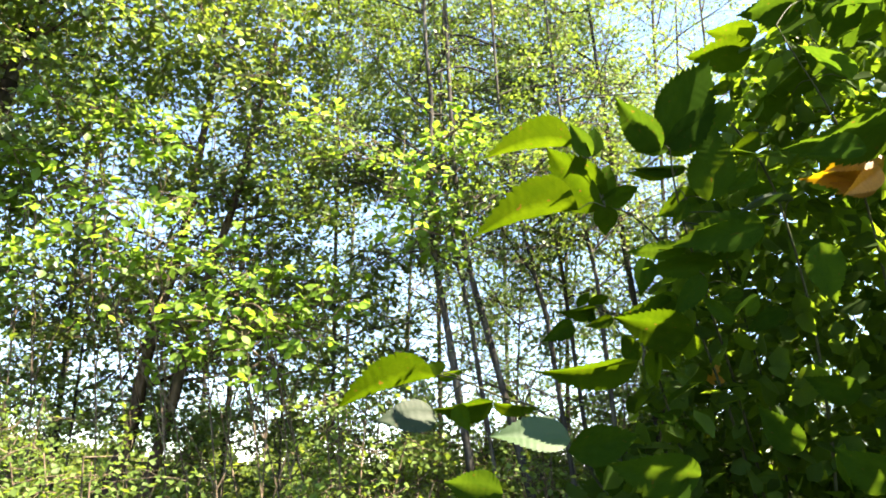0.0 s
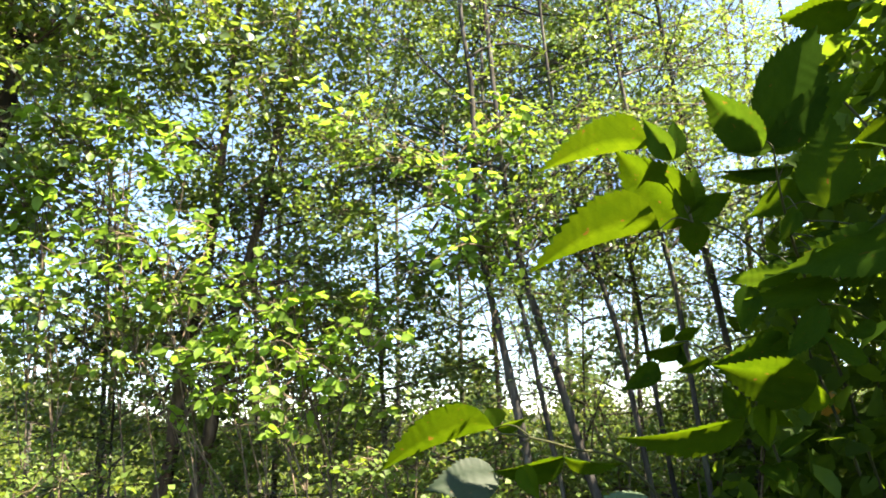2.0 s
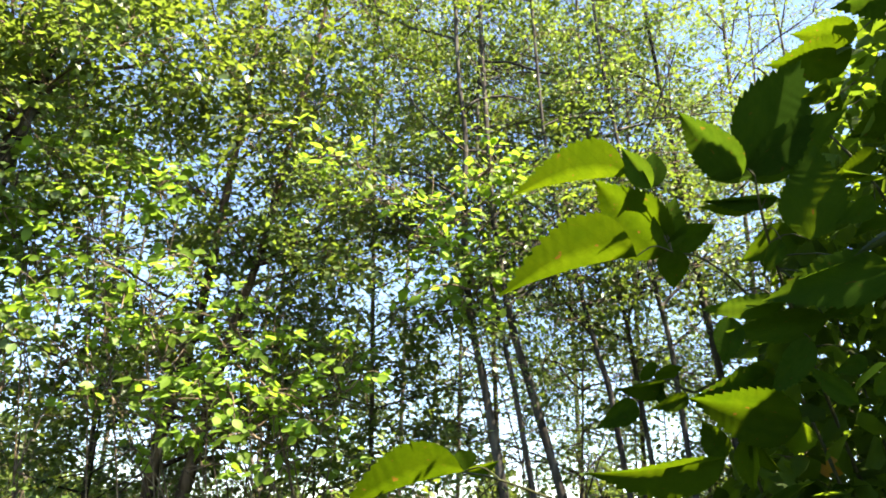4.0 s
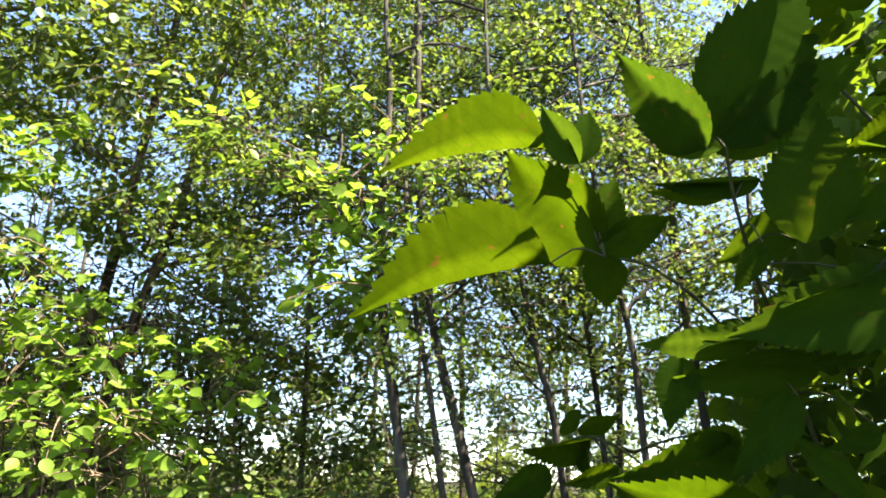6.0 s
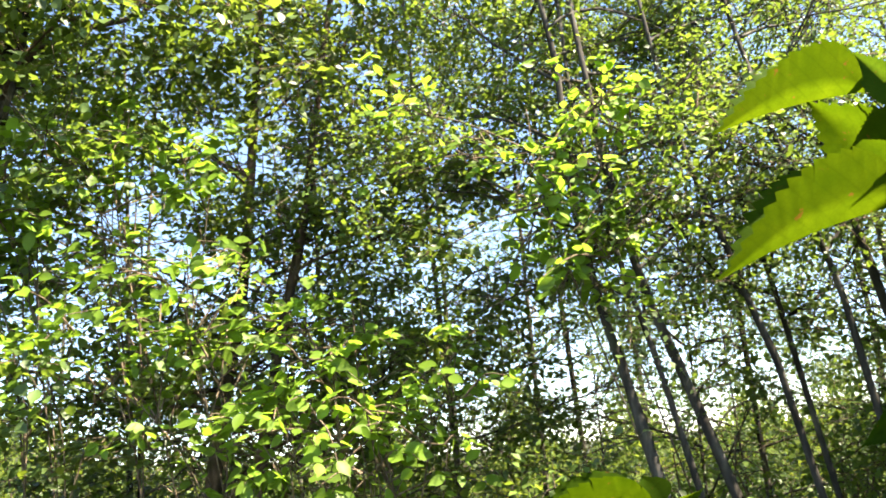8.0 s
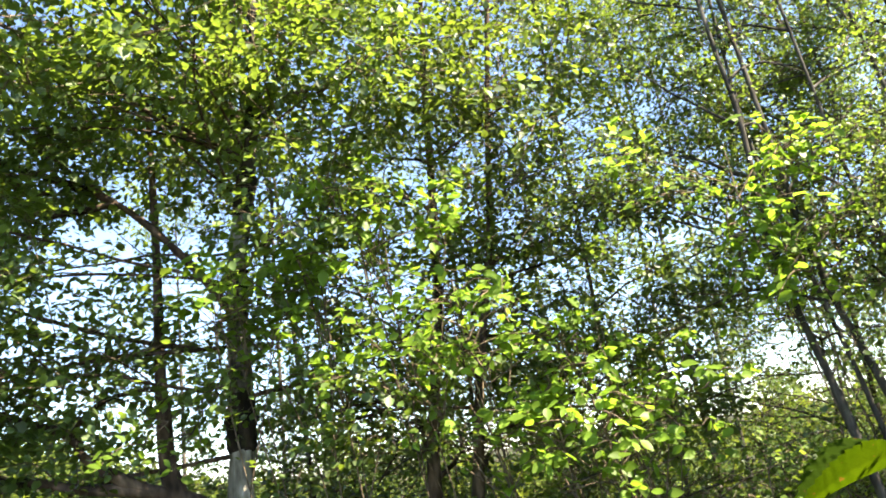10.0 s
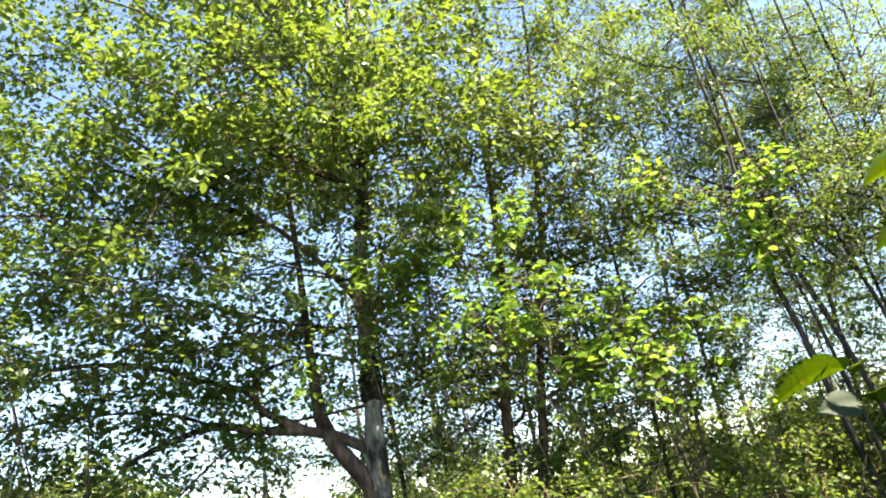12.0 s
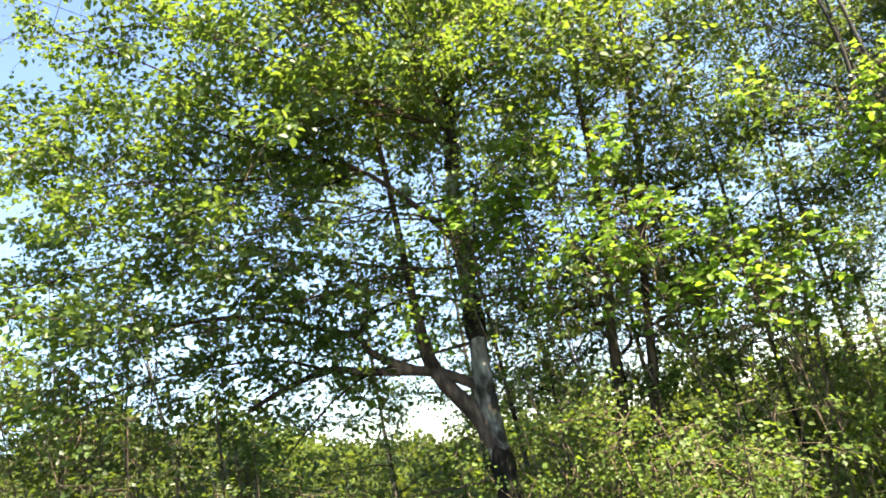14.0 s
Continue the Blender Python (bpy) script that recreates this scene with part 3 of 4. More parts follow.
# low leafy trees between the trunks of the wood behind
for k in range(17):
    x, y, tall = -3.3 + 0.36 * k + rng.uniform(-0.12, 0.12), (3.75, 4.7, 5.5)[k % 3] + rng.uniform(-0.2, 0.2), rng.uniform(2.1, 2.8)
    lean = rng.normal(size=2) * 0.1
    make_tree("low bushy tree with small leaves in the wood", [(x, y, -0.05), (x + lean[0] * 0.5, y + lean[1] * 0.5, tall * 0.5), (x + lean[0], y + lean[1], tall)], 0.009, 0.003, BARK_DARK, LEAF_TREE,
        auto=[(14, 0.25, 0.98, 0, 360, 15, 0.85)], tufts=120 if -2.45 < x < -1.1 else 430, per=17, leaf_len=0.025, spread=0.33, group="low trees of the wood", name="understory_tree", far=True)

# ---- saplings with single large leaves ----


def sapling_leaf_mesh():
    outline = [(0.0, 0.0), (0.12, 0.16), (0.32, 0.28), (0.55, 0.28), (0.76, 0.17), (0.92, 0.05), (1.0, 0.0)]
    rib = [(x, 0.0, -0.06 * (x - 0.4) ** 2) for x, _ in outline]
    v = rib + [(x, y, 0.07 * y / 0.34 + 0.015 * math.sin(9 * x)) for x, y in outline[1:-1]] + [(x, -y, 0.07 * y / 0.34 + 0.015 * math.sin(8 * x)) for x, y in outline[1:-1]]
    v += [(-0.28, 0.008, 0.03), (-0.28, -0.008, 0.03)]
    tri, quad = [], []
    for off, flip in ((7, 1), (12, -1)):
        tri += [(0, 1, off)[::flip], (5, 6, off + 4)[::flip]]
        quad += [(k, k + 1, off + k, off + k - 1)[::flip] for k in range(1, 5)]
    tri += [(17, 18, 0)]
    return mesh_of("leaf", v, [np.array(tri), np.array(quad)])


LEAF_SHAPE = sapling_leaf_mesh()
LEAF_SHAPE.materials.append(LEAF_SAPLING)


def leaf_matrix(at, axis, normal, size, broad=1.0):
    a = unit(axis)
    n = unit(np.asarray(normal) - a * np.dot(normal, a))
    s = np.cross(n, a)
    m = Matrix.Identity(4)
    for k in range(3):
        m[k][0], m[k][1], m[k][2], m[k][3] = a[k] * size, s[k] * size * broad, n[k] * size, at[k]
    return m


def make_sapling(label, foot, sprays, count, size, low=10):
    """A thin sapling: stems from the foot, sprays of twigs, and single leaves on them. sprays: (centre, reach, share)."""
    tree = thing("sapling", label, "sapling", "young saplings", foot)
    heads, limbs = [], []
    middle = np.mean([c for c, _, _ in sprays], axis=0)
    main = smooth_path([foot, (np.array(foot) * 0.6 + middle * 0.4) + [0.06, 0.08, 0.1], middle + [0.03, 0.05, -0.15], middle + [0.0, 0.05, 0.2]], 24)
    part("stem", tubes_mesh("stem", [(main, np.linspace(0.0036, 0.0018, 24))], 6, 0.05), TWIG, tree)
    for centre, reach, share in sprays:
        c = np.array(centre)
        start = main[low + int(rng.integers(0, 8))]
        p = smooth_path([start, (start + c) / 2 + [0, 0.05, 0.05], c], 14)
        part("branch", tubes_mesh("branch", [(p, np.linspace(0.003, 0.0014, 14))], 5, 0.05), TWIG, tree)
        made = max(2, round(share * count / 9))
        for _ in range(made):
            a = p[rng.integers(9, 14)]
            b = c + rng.normal(size=3) * np.array(reach) * [1.55, 1.2, 1.4]
            q = smooth_path([a, (a + b) / 2 + [0, 0, 0.03], b], 7)
            limbs.append((q, np.linspace(0.0028, 0.001, 7)))
            heads.append(q)
    tagged(part("fine_twigwork", tubes_mesh("twigwork", limbs, 4), TWIG, tree), kind="stuff")
    for k in range(count):
        q = heads[k % len(heads)]
        s = rng.integers(3, 7)
        way = unit(q[s] - q[s - 1])
        axis = unit(0.5 * way * [1, 1, 0.4] + rng.normal(size=3) * [0.7, 0.6, 0.25] + [0, 0, -0.2])
        leaf = part("leaf", LEAF_SHAPE, None, tree)
        leaf.matrix_basis = leaf_matrix(q[s] + rng.normal(size=3) * [0.02, 0.02, 0.012], axis, rng.normal(size=3) * 0.33 + [0.1, -0.42, 0.6], size * rng.uniform(0.7, 1.35), rng.uniform(0.85, 1.2))
    return tree


def sapling_pair(label, foot, sprays, count, size):
    """Two saplings that grow through one another."""
    make_sapling(label, foot, sprays, count, size)
    moved = [(np.array(c) + rng.normal(size=3) * [0.07, 0.08, 0.05], reach, share) for c, reach, share in sprays]
    make_sapling(label, (foot[0] + 0.12, foot[1] + 0.1, 0.0), moved, int(count * 0.8), size * 0.9)


sapling_pair("sunlit sapling with bright yellow-green oval leaves", (-1.5, 2.75, 0.0),
    [((-1.73, 2.68, 2.56), (0.08, 0.10, 0.07), 0.25), ((-1.40, 2.73, 2.46), (0.06, 0.10, 0.07), 0.19), ((-1.62, 2.70, 2.39), (0.11, 0.10, 0.05), 0.22), ((-1.91, 2.65, 2.36), (0.10, 0.10, 0.03), 0.13), ((-1.87, 2.66, 2.13), (0.11, 0.10, 0.05), 0.22)], 298, 0.05)
sapling_pair("sunlit sapling with dense bright green sprays", (-1.2, 2.7, 0.0),
    [((-1.34, 2.63, 2.07), (0.11, 0.10, 0.05), 0.28), ((-1.17, 2.65, 2.08), (0.06, 0.10, 0.05), 0.14), ((-1.28, 2.64, 1.82), (0.12, 0.10, 0.05), 0.31), ((-1.47, 2.61, 1.94), (0.07, 0.10, 0.04), 0.15), ((-1.51, 2.60, 1.77), (0.05, 0.10, 0.04), 0.11)], 210, 0.043)
sapling_pair("sunlit sapling with bright leaves and bare pale twigs", (-0.75, 2.75, 0.0),
    [((-1.04, 2.68, 1.88), (0.08, 0.10, 0.03), 0.12), ((-0.92, 2.70, 1.79), (0.14, 0.10, 0.04), 0.23), ((-1.11, 2.67, 1.70), (0.10, 0.10, 0.05), 0.21), ((-0.93, 2.70, 1.59), (0.12, 0.10, 0.04), 0.25), ((-0.69, 2.74, 1.68), (0.06, 0.10, 0.04), 0.11), ((-0.61, 2.75, 1.85), (0.06, 0.10, 0.03), 0.07)], 210, 0.045)
make_sapling("sapling with yellow-green leaves among thin grey trunks", (0.02, 2.98, 0.0),
    [((-0.15, 2.70, 2.38), (0.08, 0.10, 0.05), 0.27), ((-0.27, 2.68, 2.20), (0.06, 0.10, 0.04), 0.17), ((-0.20, 2.69, 1.95), (0.09, 0.10, 0.05), 0.30), ((-0.73, 2.61, 2.43), (0.04, 0.10, 0.04), 0.10), ((-0.42, 2.65, 2.10), (0.08, 0.10, 0.03), 0.15)], 420, 0.041, 16)
sapling_pair("low sapling with bright leaves on spreading pale twigs", (-1.0, 2.62, 0.0),
    [((-1.22, 2.60, 1.64), (0.12, 0.10, 0.06), 0.25), ((-0.97, 2.62, 1.56), (0.12, 0.10, 0.06), 0.25), ((-1.38, 2.58, 1.50), (0.10, 0.10, 0.06), 0.2), ((-0.75, 2.66, 1.50), (0.10, 0.10, 0.06), 0.15), ((-1.10, 2.60, 1.40), (0.14, 0.10, 0.05), 0.15)], 120, 0.043)
sapling_pair("sunlit sapling with horizontal sprays of bright leaves", (-1.9, 2.6, 0.0),
    [((-1.95, 2.52, 2.25), (0.09, 0.08, 0.04), 0.20), ((-2.06, 2.58, 2.04), (0.09, 0.08, 0.04), 0.20), ((-1.84, 2.64, 2.15), (0.09, 0.08, 0.04), 0.20), ((-1.60, 2.52, 1.91), (0.09, 0.08, 0.04), 0.20), ((-1.88, 2.58, 1.88), (0.09, 0.08, 0.04), 0.20)], 190, 0.044)
sapling_pair("sunlit sapling with low, spreading sprays of leaves", (-0.8, 2.55, 0.0),
    [((-1.00, 2.56, 1.78), (0.09, 0.08, 0.04), 0.17), ((-0.85, 2.62, 1.68), (0.09, 0.08, 0.04), 0.17), ((-0.69, 2.68, 1.58), (0.09, 0.08, 0.04), 0.17), ((-1.05, 2.56, 1.62), (0.09, 0.08, 0.04), 0.17), ((-0.83, 2.62, 1.50), (0.09, 0.08, 0.04), 0.17), ((-1.28, 2.68, 1.57), (0.09, 0.08, 0.04), 0.17)], 150, 0.042)
make_sapling("slender sapling with small pale leaves among the thin trunks", (0.08, 3.0, 0.0),
    [((-0.50, 2.68, 2.34), (0.09, 0.08, 0.05), 0.14), ((-0.29, 2.74, 2.22), (0.09, 0.08, 0.05), 0.14), ((-0.15, 2.80, 2.06), (0.09, 0.08, 0.05), 0.14), ((-0.41, 2.68, 1.99), (0.09, 0.08, 0.05), 0.14), ((-0.06, 2.74, 2.26), (0.09, 0.08, 0.05), 0.14), ((-0.27, 2.80, 1.89), (0.09, 0.08, 0.05), 0.14), ((-0.03, 2.68, 2.11), (0.09, 0.08, 0.05), 0.14)], 360, 0.034, 16)
sapling_pair("bright sapling beside the pale trunk", (-2.0, 2.5, 0.0),
    [((-2.16, 2.46, 2.16), (0.10, 0.10, 0.06), 0.39), ((-2.22, 2.45, 2.31), (0.06, 0.10, 0.04), 0.14), ((-1.95, 2.48, 2.04), (0.07, 0.10, 0.04), 0.19), ((-2.42, 2.45, 1.72), (0.05, 0.10, 0.04), 0.2)], 200, 0.042)

# ---- undergrowth ----


def make_shrub(x, y, tall, wide, count, label, group="shrubs of the undergrowth", leaf_len=0.034, leaf=None):
    leaf = leaf or LEAF_SHRUB
    shrub = thing("shrub", label, "shrub", group, (x, y, -0.03))
    z0 = -0.03
    tips = []
    for _ in range(7):
        a = rng.uniform(0, 2 * np.pi)
        r = wide * math.sqrt(rng.uniform())
        top = np.array([x + r * math.cos(a), y + r * math.sin(a), tall * rng.uniform(0.65, 1.05)])
        p = smooth_path([(x + 0.1 * math.cos(a), y + 0.1 * math.sin(a), z0), (x + 0.5 * r * math.cos(a), y + 0.5 * r * math.sin(a), top[2] * 0.6), top], 10)
        part("stem", tubes_mesh("stem", [(p, np.linspace(0.008, 0.0025, 10))], 5), TWIG, shrub)
        tips.append(p[3:])
    pool = np.vstack(tips)
    heart = pool[rng.integers(0, len(pool), count // 44)]
    middle = heart + rng.normal(size=heart.shape) * [wide * 0.3, wide * 0.3, tall * 0.06]
    crown_of(shrub, "foliage", heart, middle, 4, 11, leaf_len, leaf, np.array([x, y, 0.0]), 0.03, 0.09, 0.035, True)
    return shrub


NEAR_SHRUBS = ((-3.95, 2.0, 2.15, 0.45), (-4.5, 1.6, 2.3, 0.5), (-3.5, 2.25, 1.85, 0.4), (-3.6, 1.9, 1.78, 0.4), (-3.2, 2.05, 1.5, 0.35), (-4.0, 1.7, 1.9, 0.4), (-4.4, 2.3, 1.9, 0.5), (-2.9, 1.75, 1.25, 0.3), (-3.75, 1.75, 1.75, 0.35), (-3.45, 1.55, 1.55, 0.3), (-4.3, 1.2, 1.7, 0.5), (-3.0, 2.9, 1.1, 0.45), (-2.5, 3.3, 1.15, 0.45), (-1.9, 3.5, 1.2, 0.5), (-1.3, 3.4, 1.2, 0.45), (-0.8, 3.3, 1.2, 0.5), (-0.3, 3.5, 1.25, 0.5), (0.3, 3.4, 1.3, 0.5), (0.9, 3.2, 1.5, 0.5), (-2.7, 2.2, 1.1, 0.4), (-2.0, 2.3, 1.0, 0.4), (-1.5, 2.6, 1.12, 0.4))
FAR_SHRUBS = ((0.15, 3.25, 1.35, 0.3), (0.5, 3.05, 1.4, 0.3), (-0.2, 3.15, 1.3, 0.3), (0.75, 3.5, 1.5, 0.4), (-0.55, 3.05, 1.25, 0.3), (-0.5, 2.6, 1.3, 0.35), (-1.2, 2.25, 1.1, 0.35), (-4.2, 2.8, 1.35, 0.5), (-4.6, 1.9, 1.4, 0.5), (-1.0, 2.8, 1.25, 0.4), (-1.75, 2.68, 1.28, 0.3), (-1.45, 2.35, 1.02, 0.3), (-2.05, 2.95, 1.2, 0.3), (0.2, 3.0, 1.2, 0.35), (-3.8, 4.2, 1.5, 0.7), (-2.2, 5.0, 1.5, 0.7), (-0.6, 4.6, 1.5, 0.6), (1.3, 3.9, 1.7, 0.6), (-5.6, 3.3, 1.7, 0.7))
for x, y, tall, wide in NEAR_SHRUBS + FAR_SHRUBS:
    # the leftmost shrubs get leaves already darkened for shade
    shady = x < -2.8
    make_shrub(x, y, tall, wide, int(1500 + 2600 * wide), "leafy shrub with shade-darkened leaves in the undergrowth" if shady else "leafy green shrub in the undergrowth", leaf=LEAF_SHADED if shady else LEAF_SHRUB, leaf_len=0.024)


def make_grass():
    n = 22000
    x, y = rng.uniform(-6.5, 2.0, n), rng.uniform(1.7, 6.5, n)
    tall = rng.uniform(0.5, 1.1, n) * (0.6 + 0.4 * np.sin(x * 2.1 + y))
    a = rng.uniform(0, 2 * np.pi, n)
    lean = rng.uniform(0.05, 0.4, n) * tall
    w = rng.uniform(0.0025, 0.005, n)
    d, s = np.stack([np.cos(a), np.sin(a), 0 * a], -1), np.stack([-np.sin(a), np.cos(a), 0 * a], -1)
    foot = np.stack([x, y, 0 * x - 0.04], -1)
    mid = foot + d * lean[:, None] * 0.3 + np.array([0, 0, 1.0]) * tall[:, None] * 0.6
    tip = foot + d * lean[:, None] + np.array([0, 0, 1.0]) * tall[:, None]
    sw = s * w[:, None]
    v = np.stack([foot - sw, foot + sw, mid - sw * 0.8, mid + sw * 0.8, tip], 1).reshape(-1, 3)
    k = np.arange(n)[:, None] * 5
    me = mesh_of("grass", v, [k + np.array([[0, 1, 3, 2]]), k + np.array([[2, 3, 4]])])
    tagged(part("tall_grass", me, BLADE, None), "tall thin green grass growing between the trees", "grass", "", "stuff")


make_grass()


def make_far_woods():
    """The far edge of the wood: a broken band of leafy clumps."""
    n = 90000
    a = rng.uniform(radians(-150), radians(80), n)
    clump = np.array([noise.noise((15 * math.cos(t), 15 * math.sin(t), 3.0)) for t in a])
    r = rng.uniform(12, 36, n)
    tall = (0.6 + 2.6 * clump) * (r / 16)
    at = np.stack([r * np.sin(a), r * np.cos(a), np.maximum(0, tall) * rng.uniform(0, 1, n) ** 1.3 + rng.uniform(0, 0.8, n) + 0.4 * np.clip((r - 15) / 20, 0, 1) ** 1.5 + hill(r * np.sin(a), r * np.cos(a))], -1)
    me = leaves_mesh("far_woods", at, rng.normal(size=(n, 3)), rng.normal(size=(n, 3)) + [0, 0, 0.5], rng.uniform(0.12, 0.3, n), 0.8, KITE, KITE_FACES)
    tagged(part("far_woods", me, LEAF_FAR, None), "distant green edge of the wood", "woods", "", "stuff")


make_far_woods()

# ---- the large-leaved bramble ----


def bramble_leaf_mesh(fold, seed, teeth=15, steps=4):
    """A pointed oval leaflet of length 1 along x, folded upwards along its rib, with forward-pointing teeth and pleats between its veins."""
    r = random.Random(seed)
    n = teeth * steps + 1
    xs = [k / (n - 1) for k in range(n)]
    size = [r.uniform(0.7, 1.25) for _ in range(2 * teeth + 2)]
    c, s = math.cos(radians(fold)), math.sin(radians(fold))
    rows = (0.36, 0.7, 1.0)
    v = [(x, 0.0, -0.16 * (x - 0.15) ** 2) for x in xs]
    for side in (1, -1):
        for share in rows:
            for k, x in enumerate(xs):
                out = math.cos(math.pi / 2 * (x - 0.34) / 0.66) ** 1.25 if x > 0.34 else (1 - ((0.34 - x) / 0.34) ** 2) ** 0.62
                h = 0.5 * max(0.0, out) * share
                inside = 0 < k < n - 1
                saw = (k % steps) / steps * size[k // steps + (teeth if side < 0 else 0)]
                if share == 1.0 and inside:
                    h = max(0.0, h + 0.062 * (saw - 0.3) * min(1.0, 4 * (1 - x)))
                pleat = 0.003 * math.cos(2 * math.pi * 8.27 * (x - 1.05 * h)) * min(1.0, 5 * h) * min(1.0, 3 * (1 - x))
                v.append((x + (0.03 * saw if share == 1.0 and inside else 0.0), side * h * c, v[k][2] + h * s + pleat - 0.25 * h * h))
    quads = []
    for first, flip in ((n, 1), (n * (1 + len(rows)), -1)):
        lines = [0] + [first + n * q for q in range(len(rows))]
        for a, b in zip(lines, lines[1:]):
            quads += [(a + k, a + k + 1, b + k + 1, b + k)[::flip] for k in range(n - 1)]
    me = mesh_of("leaf", v, [np.array(quads)])
    me.polygons.foreach_set("use_smooth", np.ones(len(me.polygons), bool))
    return me


BRAMBLE_MESHES = {}


def bramble_shape(fold, kind, coarse=False):
    key = (fold, kind, coarse)
    if key not in BRAMBLE_MESHES:
        me = bramble_leaf_mesh(fold, fold, 9, 2) if coarse else bramble_leaf_mesh(fold, fold)
        # m and d are the g leaf with shade painted into it
        me.materials.append({"g": LEAF_BRAMBLE, "m": LEAF_BRAMBLE_HALF_SHADED, "d": LEAF_BRAMBLE_SHADED, "s": LEAF_BRAMBLE_SHINY, "y": LEAF_YELLOW}[kind])
        BRAMBLE_MESHES[key] = me
    return BRAMBLE_MESHES[key]


bramble = thing("bramble_bush", "large-leaved bramble bush with toothed green leaves and arching stems", "bush", "", (0.9, 2.6, 0.0))
CANES = []


def cane(points, r0, r1):
    p = smooth_path(points, 22)
    CANES.append(p)
    return part("stem", tubes_mesh("stem", [(p, np.linspace(r0, r1, 22) * (1 + 0.05 * rng.normal(size=22)))], 7, 0.04), STEM_GREEN, bramble)


def leaf_at(base, tip, normal, broad, fold, kind):
    base, tip = np.array(base), np.array(tip)
    if normal[1] < -0.5 and kind != "s":
        normal = np.array(normal) - [0.0, 0.0, 0.42]
    ob = part("leaf", bramble_shape(fold, kind), None, bramble, "yellow and orange withered leaf" if kind == "y" else "")
    ob.matrix_basis = leaf_matrix(base, tip - base, np.array(normal), float(np.linalg.norm(tip - base)), broad)
    near = min((q for c in CANES for q in c[4:]), key=lambda q: np.linalg.norm(q - base))
    if 0.03 < np.linalg.norm(near - base) < 0.3:
        mid = (near + base) / 2 + np.array([0, 0, 0.02])
        part("leaf_stalk", tubes_mesh("leaf_stalk", [(smooth_path([near, mid, base], 6), np.linspace(0.0022, 0.0014, 6))], 5), STEM_GREEN, ob)
    return ob


cane([(0.85, 2.6, 0.0), (0.82, 2.5, 0.9), (0.62, 2.38, 1.63), (0.522, 2.25, 1.77), (0.418, 2.17, 1.84), (0.34, 2.13, 1.85)], 0.006, 0.002)
cane([(0.9, 2.7, 0.0), (0.85, 2.55, 1.0), (0.65, 2.33, 1.7), (0.586, 2.21, 1.84), (0.545, 2.11, 1.93), (0.53, 2.06, 2.0)], 0.006, 0.002)
cane([(1.0, 2.6, 0.0), (1.02, 2.4, 1.2), (0.9, 2.25, 1.9), (0.7, 2.15, 2.2), (0.58, 2.08, 2.3)], 0.006, 0.002)
cane([(0.6, 2.7, 0.0), (0.45, 2.65, 0.8), (0.19, 2.52, 1.23), (0.01, 2.39, 1.31), (-0.11, 2.26, 1.35), (-0.178, 2.22, 1.36)], 0.006, 0.002)
cane([(0.7, 2.6, 0.0), (0.66, 2.55, 0.8), (0.477, 2.39, 1.49), (0.368, 2.3, 1.55), (0.302, 2.25, 1.57)], 0.006, 0.002)
cane([(1.2, 2.6, 0.0), (1.25, 2.4, 1.2), (1.15, 2.25, 2.0), (0.95, 2.2, 2.5)], 0.007, 0.002)
cane([(1.5, 2.7, 0.0), (1.5, 2.6, 1.3), (1.4, 2.5, 2.2), (1.1, 2.5, 2.8)], 0.007, 0.002)
cane([(1.1, 2.8, 0.0), (1.0, 2.8, 1.2), (0.85, 2.7, 1.9)], 0.006, 0.002)
leaf_at((0.254, 2.088, 1.830), (-0.067, 2.035, 1.771), (-0.24, -0.21, 0.95), 0.60, 51, "g")
leaf_at((0.250, 2.109, 2.044), (-0.027, 2.037, 2.016), (-0.12, -0.24, 0.96), 0.52, 47, "g")
leaf_at((0.499, 2.050, 1.995), (0.363, 1.990, 2.142), (-0.09, -0.88, -0.47), 0.50, 14, "d")
leaf_at((0.503, 2.060, 2.006), (0.712, 2.090, 2.334), (-0.21, -0.84, -0.50), 0.52, 12, "d")
leaf_at((0.506, 2.060, 2.002), (0.826, 2.160, 2.206), (-0.25, -0.86, -0.45), 0.32, 6, "d")
leaf_at((0.304, 2.100, 2.005), (0.237, 2.089, 2.118), (0.04, -0.90, -0.44), 0.50, 20, "d")
leaf_at((0.304, 2.100, 2.005), (0.326, 2.122, 2.122), (0.01, -0.90, -0.44), 0.50, 20, "d")
leaf_at((0.317, 2.130, 1.859), (0.365, 2.120, 1.992), (-0.02, -0.94, -0.34), 0.62, 14, "g")
leaf_at((0.326, 2.130, 1.865), (0.464, 2.170, 1.928), (-0.06, -0.95, -0.32), 0.46, 16, "m")
leaf_at((0.546, 2.150, 1.967), (0.415, 2.130, 1.956), (-0.13, -0.92, -0.36), 0.36, 18, "g")
leaf_at((0.589, 2.120, 1.969), (0.417, 2.120, 1.965), (-0.15, -0.92, -0.37), 0.26, 30, "d")
leaf_at((0.644, 2.120, 1.858), (0.678, 2.070, 2.083), (-0.27, -0.89, -0.37), 0.62, 10, "m")
leaf_at((0.813, 2.100, 2.056), (0.705, 2.080, 1.986), (-0.33, -0.86, -0.40), 0.50, 15, "g")
leaf_at((0.787, 2.100, 1.938), (0.695, 2.080, 1.876), (-0.33, -0.89, -0.32), 0.50, 15, "d")
leaf_at((0.749, 2.120, 2.245), (0.665, 2.100, 2.204), (-0.27, -0.81, -0.51), 0.50, 15, "g")
leaf_at((0.751, 2.120, 2.223), (0.742, 2.120, 2.282), (-0.29, -0.80, -0.52), 0.50, 15, "g")
leaf_at((0.768, 2.040, 1.755), (0.507, 2.020, 1.698), (-0.28, -0.94, 0.30), 0.46, 12, "d")
